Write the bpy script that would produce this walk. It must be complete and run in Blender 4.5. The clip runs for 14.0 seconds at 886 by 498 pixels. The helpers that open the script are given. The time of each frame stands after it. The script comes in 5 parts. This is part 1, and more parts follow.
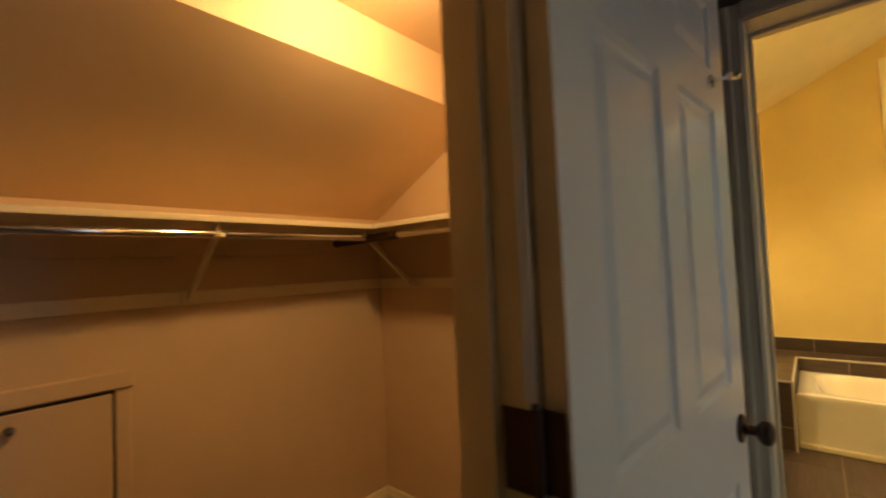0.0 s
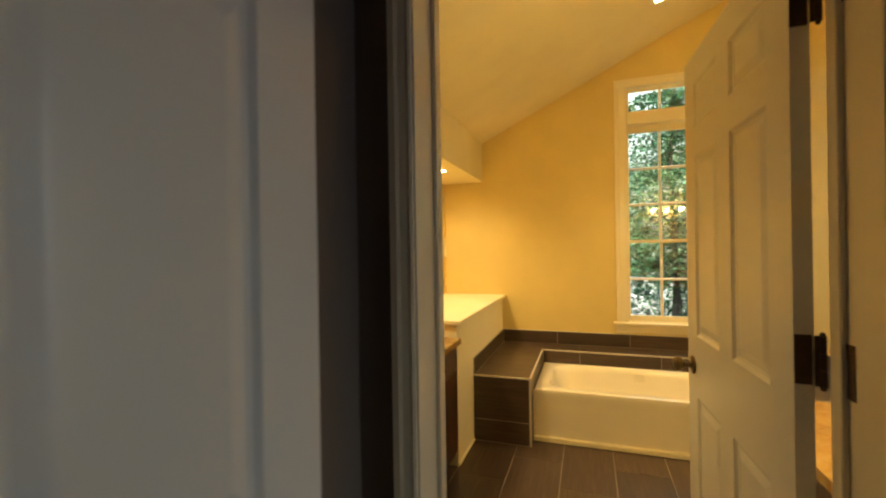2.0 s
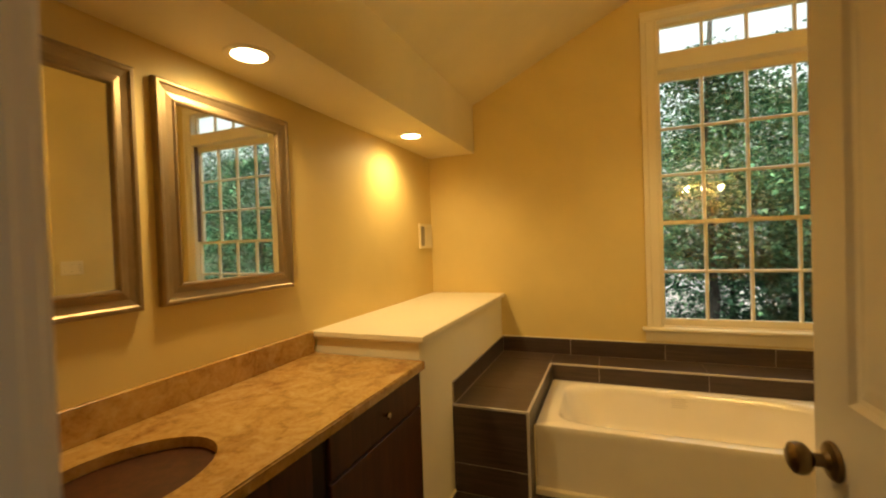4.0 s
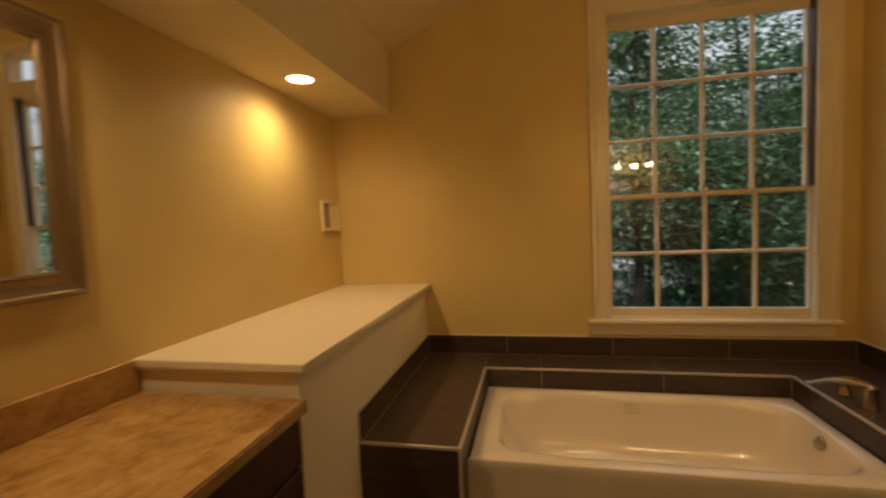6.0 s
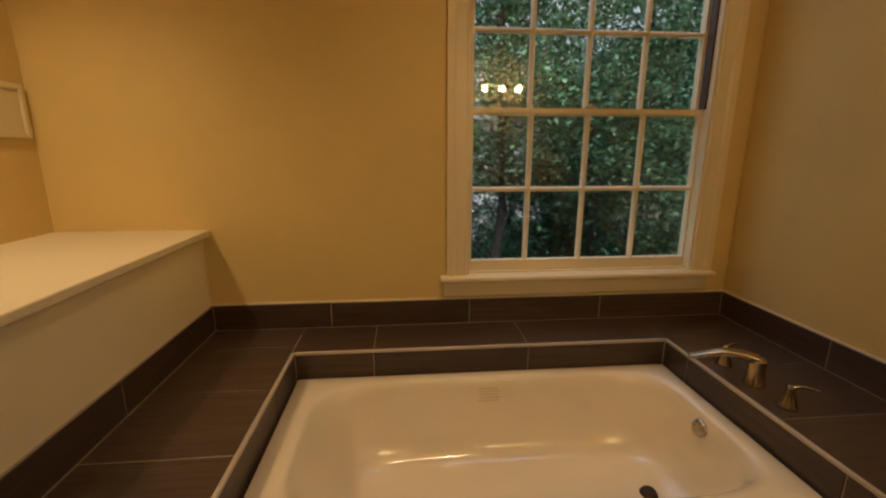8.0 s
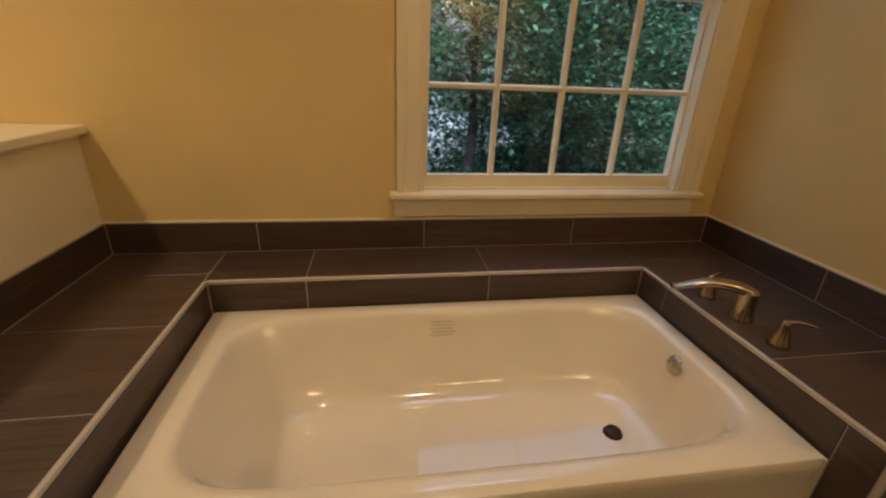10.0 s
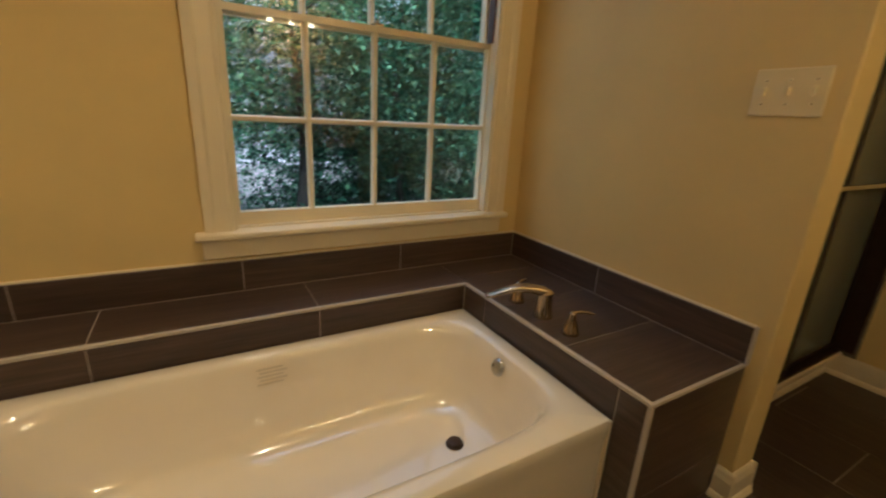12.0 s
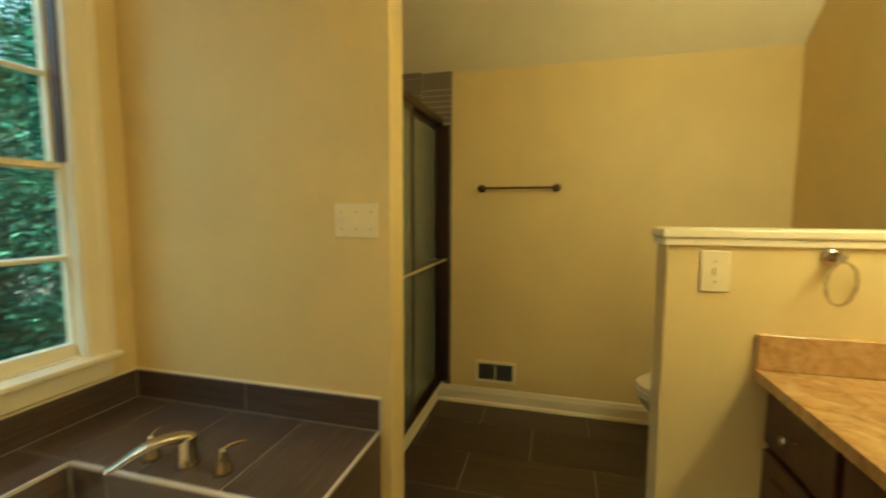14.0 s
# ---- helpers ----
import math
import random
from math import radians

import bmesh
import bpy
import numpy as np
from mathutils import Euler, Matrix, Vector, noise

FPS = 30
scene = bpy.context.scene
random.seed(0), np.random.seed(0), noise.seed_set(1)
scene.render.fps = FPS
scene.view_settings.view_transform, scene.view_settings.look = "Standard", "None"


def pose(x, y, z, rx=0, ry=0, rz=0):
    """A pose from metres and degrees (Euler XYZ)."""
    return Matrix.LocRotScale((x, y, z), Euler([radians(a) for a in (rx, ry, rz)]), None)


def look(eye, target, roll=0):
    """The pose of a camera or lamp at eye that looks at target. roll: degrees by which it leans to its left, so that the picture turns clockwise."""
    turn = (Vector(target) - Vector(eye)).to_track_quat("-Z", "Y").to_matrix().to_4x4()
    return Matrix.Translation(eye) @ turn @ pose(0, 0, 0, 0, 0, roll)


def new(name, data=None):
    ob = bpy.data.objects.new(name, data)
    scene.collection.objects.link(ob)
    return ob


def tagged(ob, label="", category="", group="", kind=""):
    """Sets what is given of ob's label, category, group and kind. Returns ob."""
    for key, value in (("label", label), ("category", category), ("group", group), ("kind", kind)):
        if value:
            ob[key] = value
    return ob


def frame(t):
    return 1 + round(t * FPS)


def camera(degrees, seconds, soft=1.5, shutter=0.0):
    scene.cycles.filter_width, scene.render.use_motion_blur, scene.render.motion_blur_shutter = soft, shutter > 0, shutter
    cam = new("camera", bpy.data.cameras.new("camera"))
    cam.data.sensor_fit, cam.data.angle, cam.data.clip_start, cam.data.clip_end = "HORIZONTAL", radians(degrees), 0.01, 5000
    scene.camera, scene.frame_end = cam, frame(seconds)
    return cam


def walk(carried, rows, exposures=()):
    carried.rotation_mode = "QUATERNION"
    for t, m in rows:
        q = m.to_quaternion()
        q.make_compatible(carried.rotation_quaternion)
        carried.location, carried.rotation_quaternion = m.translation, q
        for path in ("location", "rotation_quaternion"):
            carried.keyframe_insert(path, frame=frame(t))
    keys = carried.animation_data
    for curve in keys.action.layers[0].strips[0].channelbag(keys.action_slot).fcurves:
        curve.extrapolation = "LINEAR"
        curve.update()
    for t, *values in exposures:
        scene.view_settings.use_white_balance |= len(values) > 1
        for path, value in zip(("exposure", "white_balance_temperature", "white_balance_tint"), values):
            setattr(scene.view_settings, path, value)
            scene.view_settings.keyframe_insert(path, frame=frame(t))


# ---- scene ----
cam = camera(92.5, 14.0, soft=2.1, shutter=0.5)
PATH = [
    (0, (0.654, 0.585, 1.346), (-0.661, 2.091, 1.422), -2.5),
    (0.2, (0.704, 0.653, 1.347), (-0.567, 2.196, 1.42), -2.7),
    (0.4, (0.759, 0.715, 1.353), (-0.453, 2.305, 1.417), -3.3),
    (0.5, (0.768, 0.747, 1.361), (-0.403, 2.368, 1.411), -2.5),
    (0.7, (0.832, 0.816, 1.354), (-0.272, 2.483, 1.41), -2.7),
    (1, (0.884, 0.903, 1.352), (-0.081, 2.654, 1.401), -1.9),
    (1.5, (0.912, 1.106, 1.355), (0.146, 2.953, 1.374), -1.1),
    (2, (0.881, 1.323, 1.366), (0.236, 3.216, 1.364), -0.9),
    (2.5, (0.921, 1.556, 1.365), (0.273, 3.448, 1.359), -1.1),
    (3, (0.937, 1.743, 1.372), (0.224, 3.611, 1.376), -1.3),
    (3.2, (0.937, 1.846, 1.362), (0.206, 3.708, 1.361), -1.9),
    (5.5, (0.786, 2.575, 1.311), (0.084, 4.445, 1.221), -1.1),
    (6, (0.784, 2.761, 1.304), (0.366, 4.712, 1.178), -2.5),
    (6.5, (0.849, 2.986, 1.282), (0.662, 4.97, 1.106), -2.8),
    (7, (0.877, 3.198, 1.277), (0.816, 5.182, 1.025), -1.1),
    (7.5, (0.917, 3.409, 1.258), (1.026, 5.379, 0.932), 0.1),
    (8, (0.942, 3.569, 1.238), (1.115, 5.509, 0.785), 0.1),
    (10.5, (1.056, 3.838, 1.102), (1.443, 5.639, 0.323), 3.2),
    (11, (1.05, 3.843, 1.108), (1.595, 5.614, 0.355), 3.3),
    (11.5, (1.096, 3.819, 1.103), (1.852, 5.529, 0.393), 3.1),
    (12, (1.124, 3.789, 1.105), (2.087, 5.439, 0.514), 3.1),
    (12.5, (1.105, 3.745, 1.124), (2.328, 5.252, 0.641), 3.3),
    (13, (1.092, 3.655, 1.18), (2.561, 4.976, 0.866), 2.6),
    (13.5, (1.103, 3.664, 1.222), (2.841, 4.622, 0.978), 1.4),
    (14, (1.114, 3.694, 1.245), (3.038, 4.209, 1.067), 0.2),
]
walk(cam, [(t, look(eye, target, roll)) for t, eye, target, roll in PATH],
     exposures=[(0, 1.15, 7000, -5), (1.5, 1.05, 7000, -6), (3.2, 0.9, 7200, -5), (5.3, -0.4, 6800, 16), (6.2, -0.5, 6600, 18), (8.2, -0.32, 6100, 16), (10.3, 0.0, 5100, 14), (12.0, 0.02, 5000, 7), (13.0, 0.36, 4950, 0), (14, 0.90, 4850, -21)])

# ---------------------------------------------------------------- light
WARM = (1.0, 0.67, 0.29)
GLOBE = (1.0, 0.68, 0.27)
DOWN = (1.0, 0.71, 0.365)     # the recessed lamps are a little whiter
world = bpy.data.worlds.new("sky")
scene.world = world
world.use_nodes = True
wn = world.node_tree.nodes
sky = wn.new("ShaderNodeTexSky")
sky.sky_type, sky.sun_disc = 'NISHITA', False
sky.sun_elevation, sky.sun_rotation = radians(55), radians(200)
sky.dust_density, sky.air_density = 9.0, 1.4
haze = wn.new("ShaderNodeHueSaturation")   # hazy, nearly white sky
haze.inputs["Saturation"].default_value, haze.inputs["Value"].default_value = 0.45, 2.8
world.node_tree.links.new(sky.outputs[0], haze.inputs["Color"])
world.node_tree.links.new(haze.outputs[0], wn["Background"].inputs[0])
wn["Background"].inputs[1].default_value = 0.15

sun = new("sun", bpy.data.lights.new("sun", 'SUN'))
sun.data.energy, sun.data.angle, sun.data.color = 2.2, radians(20), (1.0, 0.98, 0.94)
sun.matrix_world = look((0, 0, 20), (6, 15, 0))


def lamp(name, kind, where, watts, colour, size=0.1, target=None, spot=120, blend=0.6):
    ob = new(name, bpy.data.lights.new(name, kind))
    ob.data.energy, ob.data.color = watts, colour
    ob.matrix_world = look(where, target) if target else pose(*where)
    if kind == 'SPOT':
        ob.data.spot_size, ob.data.spot_blend, ob.data.shadow_soft_size = radians(spot), blend, size
    elif kind == 'AREA':
        ob.data.shape, ob.data.size, ob.data.size_y = 'RECTANGLE', size[0], size[1]
    else:
        ob.data.shadow_soft_size = size
    return ob


# ---------------------------------------------------------------- materials
def material(name, colour, rough=0.5, metal=0.0, build=None, spec=0.5):
    m = bpy.data.materials.new(name)
    m.use_nodes = True
    t = m.node_tree
    b = t.nodes["Principled BSDF"]
    b.inputs["Base Color"].default_value = (*colour, 1)
    b.inputs["Roughness"].default_value = rough
    b.inputs["Metallic"].default_value = metal
    b.inputs["Specular IOR Level"].default_value = spec
    if build:
        build(t, b)
    return m


def node(t, kind, **kw):
    n = t.nodes.new(kind)
    for k, v in kw.items():
        n.inputs[k].default_value = v
    return n


def coords(t, scale=(1, 1, 1), local=True):
    c = t.nodes.new("ShaderNodeTexCoord")
    m = t.nodes.new("ShaderNodeMapping")
    m.inputs["Scale"].default_value = scale
    if local:
        t.links.new(c.outputs["Object"], m.inputs["Vector"])
    else:
        g = t.nodes.new("ShaderNodeNewGeometry")
        t.links.new(g.outputs["Position"], m.inputs["Vector"])
    return m.outputs[0]


def noise_tex(t, vec, scale, detail=4, rough=0.55, distort=0.0):
    n = node(t, "ShaderNodeTexNoise", Scale=scale, Detail=detail, Roughness=rough, Distortion=distort)
    t.links.new(vec, n.inputs["Vector"])
    return n.outputs["Fac"]


def ramp(t, fac, stops):
    r = t.nodes.new("ShaderNodeValToRGB")
    els = r.color_ramp.elements
    while len(els) < len(stops):
        els.new(0.5)
    for e, (p, c) in zip(els, stops):
        e.position, e.color = p, (*c, 1)
    t.links.new(fac, r.inputs[0])
    return r.outputs[0]


def mix(t, fac, a, b, mode='MIX'):
    m = t.nodes.new("ShaderNodeMix")
    m.data_type, m.blend_type = 'RGBA', mode
    for v, i in ((fac, 0), (a, 6), (b, 7)):
        if isinstance(v, (int, float)):
            m.inputs[i].default_value = v
        elif isinstance(v, tuple):
            m.inputs[i].default_value = (*v, 1)
        else:
            t.links.new(v, m.inputs[i])
    return m.outputs[2]


def bump(t, b, height, strength, distance):
    n = node(t, "ShaderNodeBump", Strength=strength, Distance=distance)
    t.links.new(height, n.inputs["Height"])
    t.links.new(n.outputs[0], b.inputs["Normal"])


def paint(colour, rough=0.55, grain=260, vary=0.06, strength=0.12):
    def build(t, b):
        v = coords(t, local=False)
        big = noise_tex(t, v, 1.7, 4)
        lo = tuple(c * (1 - vary) for c in colour)
        hi = tuple(min(1, c * (1 + vary)) for c in colour)
        t.links.new(ramp(t, big, [(0.3, lo), (0.7, hi)]), b.inputs["Base Color"])
        r = node(t, "ShaderNodeMapRange")
        t.links.new(noise_tex(t, v, 9, 3), r.inputs[0])
        r.inputs[3].default_value, r.inputs[4].default_value = rough - 0.08, rough + 0.08
        t.links.new(r.outputs[0], b.inputs["Roughness"])
        bump(t, b, noise_tex(t, v, grain, 3), strength, 0.0012)
    return build


M_WALL = material("yellow_wall_paint", (0.70, 0.528, 0.212), 0.6, build=paint((0.70, 0.528, 0.212)))
M_CLOSET = material("closet_wall_paint", (0.66, 0.475, 0.305), 0.6, build=paint((0.66, 0.475, 0.305)))
M_CEIL = material("ceiling_paint", (0.78, 0.67, 0.43), 0.75, build=paint((0.78, 0.67, 0.43), 0.75, 180))
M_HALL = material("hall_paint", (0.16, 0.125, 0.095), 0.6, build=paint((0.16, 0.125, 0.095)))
M_TRIM = material("white_gloss_paint", (0.80, 0.69, 0.48), 0.32, build=paint((0.80, 0.69, 0.48), 0.32, 120, 0.03, 0.05))


def door_gloss(t, b):
    v = coords(t, local=False)
    t.links.new(ramp(t, noise_tex(t, v, 1.2, 2), [(0.3, (0.765, 0.725, 0.645)), (0.7, (0.795, 0.755, 0.675))]), b.inputs["Base Color"])
    b.inputs["Roughness"].default_value = 0.27
    bump(t, b, noise_tex(t, v, 220, 2), 0.03, 0.0008)


M_DOOR = material("door_paint", (0.78, 0.74, 0.66), 0.26, build=door_gloss)
M_SHELF = material("shelf_white_paint", (0.82, 0.725, 0.52), 0.30, build=paint((0.82, 0.725, 0.52), 0.5, 160, 0.03, 0.04))


def plank_tile(t, b):
    info = t.nodes.new("ShaderNodeObjectInfo")
    add = t.nodes.new("ShaderNodeVectorMath")
    add.operation = 'MULTIPLY_ADD'
    c = t.nodes.new("ShaderNodeTexCoord")
    t.links.new(info.outputs["Random"], add.inputs[0])
    add.inputs[1].default_value = (7.0, 3.0, 5.0)
    t.links.new(c.outputs["Object"], add.inputs[2])
    m = t.nodes.new("ShaderNodeMapping")
    m.inputs["Scale"].default_value = (1.6, 26, 26)
    t.links.new(add.outputs[0], m.inputs["Vector"])
    streak = noise_tex(t, m.outputs[0], 2.2, 6, 0.65, 0.25)
    m2 = t.nodes.new("ShaderNodeMapping")
    m2.inputs["Scale"].default_value = (2.5, 120, 120)
    t.links.new(add.outputs[0], m2.inputs["Vector"])
    fine = noise_tex(t, m2.outputs[0], 2.0, 3, 0.6)
    base = ramp(t, streak, [(0.30, (0.034, 0.019, 0.013)), (0.55, (0.074, 0.043, 0.030)), (0.78, (0.135, 0.084, 0.060))])
    col = mix(t, 0.35, base, ramp(t, fine, [(0.35, (0.035, 0.025, 0.02)), (0.7, (0.11, 0.08, 0.065))]))
    hsv = node(t, "ShaderNodeHueSaturation")
    r = node(t, "ShaderNodeMapRange")
    t.links.new(info.outputs["Random"], r.inputs[0])
    r.inputs[3].default_value, r.inputs[4].default_value = 0.85, 1.18
    t.links.new(r.outputs[0], hsv.inputs["Value"])
    t.links.new(col, hsv.inputs["Color"])
    t.links.new(hsv.outputs[0], b.inputs["Base Color"])
    bump(t, b, fine, 0.25, 0.0008)


M_TILE = material("wood_look_porcelain", (0.06, 0.043, 0.034), 0.36, build=plank_tile)
M_GROUT = material("grout", (0.40, 0.34, 0.28), 0.85, build=paint((0.40, 0.34, 0.28), 0.85, 400, 0.15, 0.4))
M_EDGE = material("metal_tile_trim", (0.52, 0.46, 0.39), 0.42, 0.15, build=paint((0.52, 0.46, 0.39), 0.42, 90, 0.08, 0.03))


def granite(t, b):
    v = coords(t, local=False)
    swirl = noise_tex(t, coords(t, (1.5, 0.7, 1.5), local=False), 4.6, 8, 0.66, 0.8)
    blotch = noise_tex(t, v, 15, 6, 0.66, 1.0)
    speck = noise_tex(t, v, 85, 5, 0.7)
    base = ramp(t, swirl, [(0.30, (0.15, 0.052, 0.014)), (0.40, (0.38, 0.175, 0.05)), (0.52, (0.58, 0.325, 0.105)), (0.74, (0.60, 0.355, 0.125))])
    mott = ramp(t, blotch, [(0.34, (0.17, 0.066, 0.018)), (0.46, (0.50, 0.26, 0.075)), (0.58, (0.66, 0.41, 0.155)), (0.74, (0.80, 0.60, 0.33))])
    fl = ramp(t, speck, [(0.36, (0.10, 0.045, 0.02)), (0.48, (0.55, 0.34, 0.14)), (0.7, (0.80, 0.60, 0.34))])
    col = mix(t, 0.13, mix(t, 0.45, base, mott), fl)
    col = mix(t, 1.0, col, (0.84, 0.86, 0.82), 'MULTIPLY')
    bump(t, b, blotch, 0.05, 0.001)
    t.links.new(col, b.inputs["Base Color"])


M_GRANITE = material("gold_granite", (0.6, 0.45, 0.27), 0.22, build=granite)


def dark_wood(t, b):
    v = coords(t, (18, 18, 1.6), local=False)
    g = noise_tex(t, v, 2.0, 6, 0.6, 0.4)
    t.links.new(ramp(t, g, [(0.3, (0.034, 0.011, 0.005)), (0.6, (0.078, 0.026, 0.011)), (0.8, (0.120, 0.044, 0.018))]), b.inputs["Base Color"])
    bump(t, b, g, 0.15, 0.0008)


M_WOOD = material("espresso_cabinet_wood", (0.06, 0.025, 0.013), 0.38, build=dark_wood)
# near-black: shade of the cabinet recesses put into the colour
M_RECESS_SHADE = material("painted_recess_shade", (0.02, 0.012, 0.008), 0.7, build=paint((0.02, 0.012, 0.008), 0.7))


def enamel(t, b):
    v = coords(t, local=False)
    t.links.new(ramp(t, noise_tex(t, v, 3, 3), [(0.3, (0.82, 0.725, 0.57)), (0.7, (0.86, 0.765, 0.61))]), b.inputs["Base Color"])
    b.inputs["Coat Weight"].default_value = 1.0
    b.inputs["Coat Roughness"].default_value = 0.03
    bump(t, b, noise_tex(t, v, 14, 2), 0.012, 0.003)


M_TUB = material("tub_enamel", (0.81, 0.73, 0.57), 0.12, build=enamel)
M_CERAMIC = material("toilet_ceramic", (0.82, 0.80, 0.76), 0.12, build=enamel)


def metal(colour, rough):
    def build(t, b):
        v = coords(t, local=False)
        r = node(t, "ShaderNodeMapRange")
        t.links.new(noise_tex(t, v, 60, 3), r.inputs[0])
        r.inputs[3].default_value, r.inputs[4].default_value = rough * 0.75, rough * 1.3
        t.links.new(r.outputs[0], b.inputs["Roughness"])
        t.links.new(ramp(t, noise_tex(t, v, 25, 3), [(0.3, tuple(c * 0.88 for c in colour)), (0.7, colour)]), b.inputs["Base Color"])
    return build


M_NICKEL = material("brushed_nickel", (0.50, 0.42, 0.31), 0.24, 1.0, metal((0.50, 0.42, 0.31), 0.24))
M_CHROME = material("chrome", (0.8, 0.8, 0.8), 0.1, 1.0, metal((0.8, 0.8, 0.8), 0.1))
M_SATIN = material("satin_chrome", (0.52, 0.49, 0.43), 0.28, 1.0, metal((0.52, 0.49, 0.43), 0.28))
M_BRONZE = material("oil_rubbed_bronze", (0.085, 0.055, 0.04), 0.4, 0.9, metal((0.085, 0.055, 0.04), 0.4))
M_FRAME = material("champagne_frame", (0.35, 0.255, 0.15), 0.42, 0.85, metal((0.35, 0.255, 0.15), 0.42))
M_MIRROR = material("mirror_silver", (0.88, 0.89, 0.87), 0.02, 1.0)
M_PLASTIC = material("switch_plate_plastic", (0.80, 0.67, 0.40), 0.35, build=paint((0.80, 0.67, 0.40), 0.35, 60, 0.02, 0.02))
M_SLOT = material("dark_slot", (0.03, 0.028, 0.025), 0.7, build=paint((0.03, 0.028, 0.025), 0.7))
M_CARPET = material("carpet", (0.13, 0.09, 0.065), 0.95, build=paint((0.13, 0.09, 0.065), 0.95, 500, 0.2, 1.0))
M_RUBBER = material("black_rubber", (0.03, 0.03, 0.03), 0.6)
M_INK = material("grey_print", (0.62, 0.54, 0.42), 0.5)


def glass_mat(name, colour, rough, trans):
    m = bpy.data.materials.new(name)
    m.use_nodes = True
    t = m.node_tree
    b = t.nodes["Principled BSDF"]
    b.inputs["Base Color"].default_value = (*colour, 1)
    b.inputs["Roughness"].default_value = rough
    b.inputs["Transmission Weight"].default_value = trans
    b.inputs["IOR"].default_value = 1.45
    return m


def thin_glass(name):
    """Clear thin pane: passes light straight on, with a faint sharp reflection at each face."""
    m = bpy.data.materials.new(name)
    m.use_nodes = True
    t = m.node_tree
    t.nodes.remove(t.nodes["Principled BSDF"])
    clear = t.nodes.new("ShaderNodeBsdfTransparent")
    clear.inputs["Color"].default_value = (0.97, 0.985, 0.98, 1)
    shine = t.nodes.new("ShaderNodeBsdfGlossy")
    shine.inputs["Roughness"].default_value = 0.02
    both = t.nodes.new("ShaderNodeMixShader")
    both.inputs[0].default_value = 0.045
    t.links.new(clear.outputs[0], both.inputs[1])
    t.links.new(shine.outputs[0], both.inputs[2])
    t.links.new(both.outputs[0], t.nodes["Material Output"].inputs["Surface"])
    return m


M_GLASS = thin_glass("window_glass")
M_SHOWERGLASS = glass_mat("obscure_glass", (0.46, 0.49, 0.40), 0.26, 0.74)


def glow(name, colour, strength):
    m = bpy.data.materials.new(name)
    m.use_nodes = True
    b = m.node_tree.nodes["Principled BSDF"]
    b.inputs["Base Color"].default_value = (*colour, 1)
    b.inputs["Emission Color"].default_value = (*colour, 1)
    b.inputs["Emission Strength"].default_value = strength
    return m


M_BULB = glow("lit_lens", (1.0, 0.80, 0.48), 12.0)
M_GLOBE = glow("lit_globe_bulb", (1.0, 0.84, 0.55), 45.0)
M_SHADE = glow("lit_glass_shade", (1.0, 0.72, 0.34), 1.3)


# ---------------------------------------------------------------- mesh helpers
def finish(name, bm, mat, parent=None, smooth=False):
    me = bpy.data.meshes.new(name)
    bmesh.ops.recalc_face_normals(bm, faces=bm.faces)
    bm.to_mesh(me)
    bm.free()
    if mat:
        me.materials.append(mat)
    if smooth:
        for p in me.polygons:
            p.use_smooth = True
        me.set_sharp_from_angle(angle=radians(38))
    ob = new(name, me)
    if parent:
        ob.parent = parent
        if parent.parent is None:
            ob.matrix_parent_inverse = parent.matrix_basis.inverted()
    return ob


def part(name, bm, mat, parent, label="", smooth=False):
    ob = finish(name, bm, mat, parent, smooth)
    if label:
        ob["label"] = label
    return ob


def thing(name, where, label, category, group="", kind=""):
    ob = new(name)
    ob.empty_display_size = 0.05
    ob.matrix_world = Matrix.Translation(where)
    ob.matrix_basis = Matrix.Translation(where)
    bpy.context.view_layer.update()
    return tagged(ob, label, category, group, kind)


def box(bm, x0, y0, z0, x1, y1, z1, bevel=0.0, seg=1):
    vs = [bm.verts.new((x, y, z)) for x in (x0, x1) for y in (y0, y1) for z in (z0, z1)]
    fs = [bm.faces.new([vs[i] for i in q]) for q in ((0, 1, 3, 2), (4, 6, 7, 5), (0, 4, 5, 1), (2, 3, 7, 6), (0, 2, 6, 4), (1, 5, 7, 3))]
    if bevel:
        es = list({e for f in fs for e in f.edges})
        bmesh.ops.bevel(bm, geom=es, offset=bevel, segments=seg, affect='EDGES', profile=0.5)
    return bm


def boxes(*rows, bevel=0.0, seg=1):
    bm = bmesh.new()
    for r in rows:
        box(bm, *r, bevel=bevel, seg=seg)
    return bm


def lathe(profile, n=24, m=None):
    """Turns (radius, height) pairs round z."""
    bm = bmesh.new()
    rings = [[bm.verts.new((r * math.cos(2 * math.pi * k / n), r * math.sin(2 * math.pi * k / n), z)) for k in range(n)] if r > 1e-6 else [bm.verts.new((0, 0, z))] for r, z in profile]
    for a, b in zip(rings, rings[1:]):
        for k in range(n):
            q = [a[k % len(a)], a[(k + 1) % len(a)], b[(k + 1) % len(b)], b[k % len(b)]]
            q = list(dict.fromkeys(q))
            if len(q) > 2:
                bm.faces.new(q)
    if m:
        bmesh.ops.transform(bm, matrix=m, verts=bm.verts)
    return bm


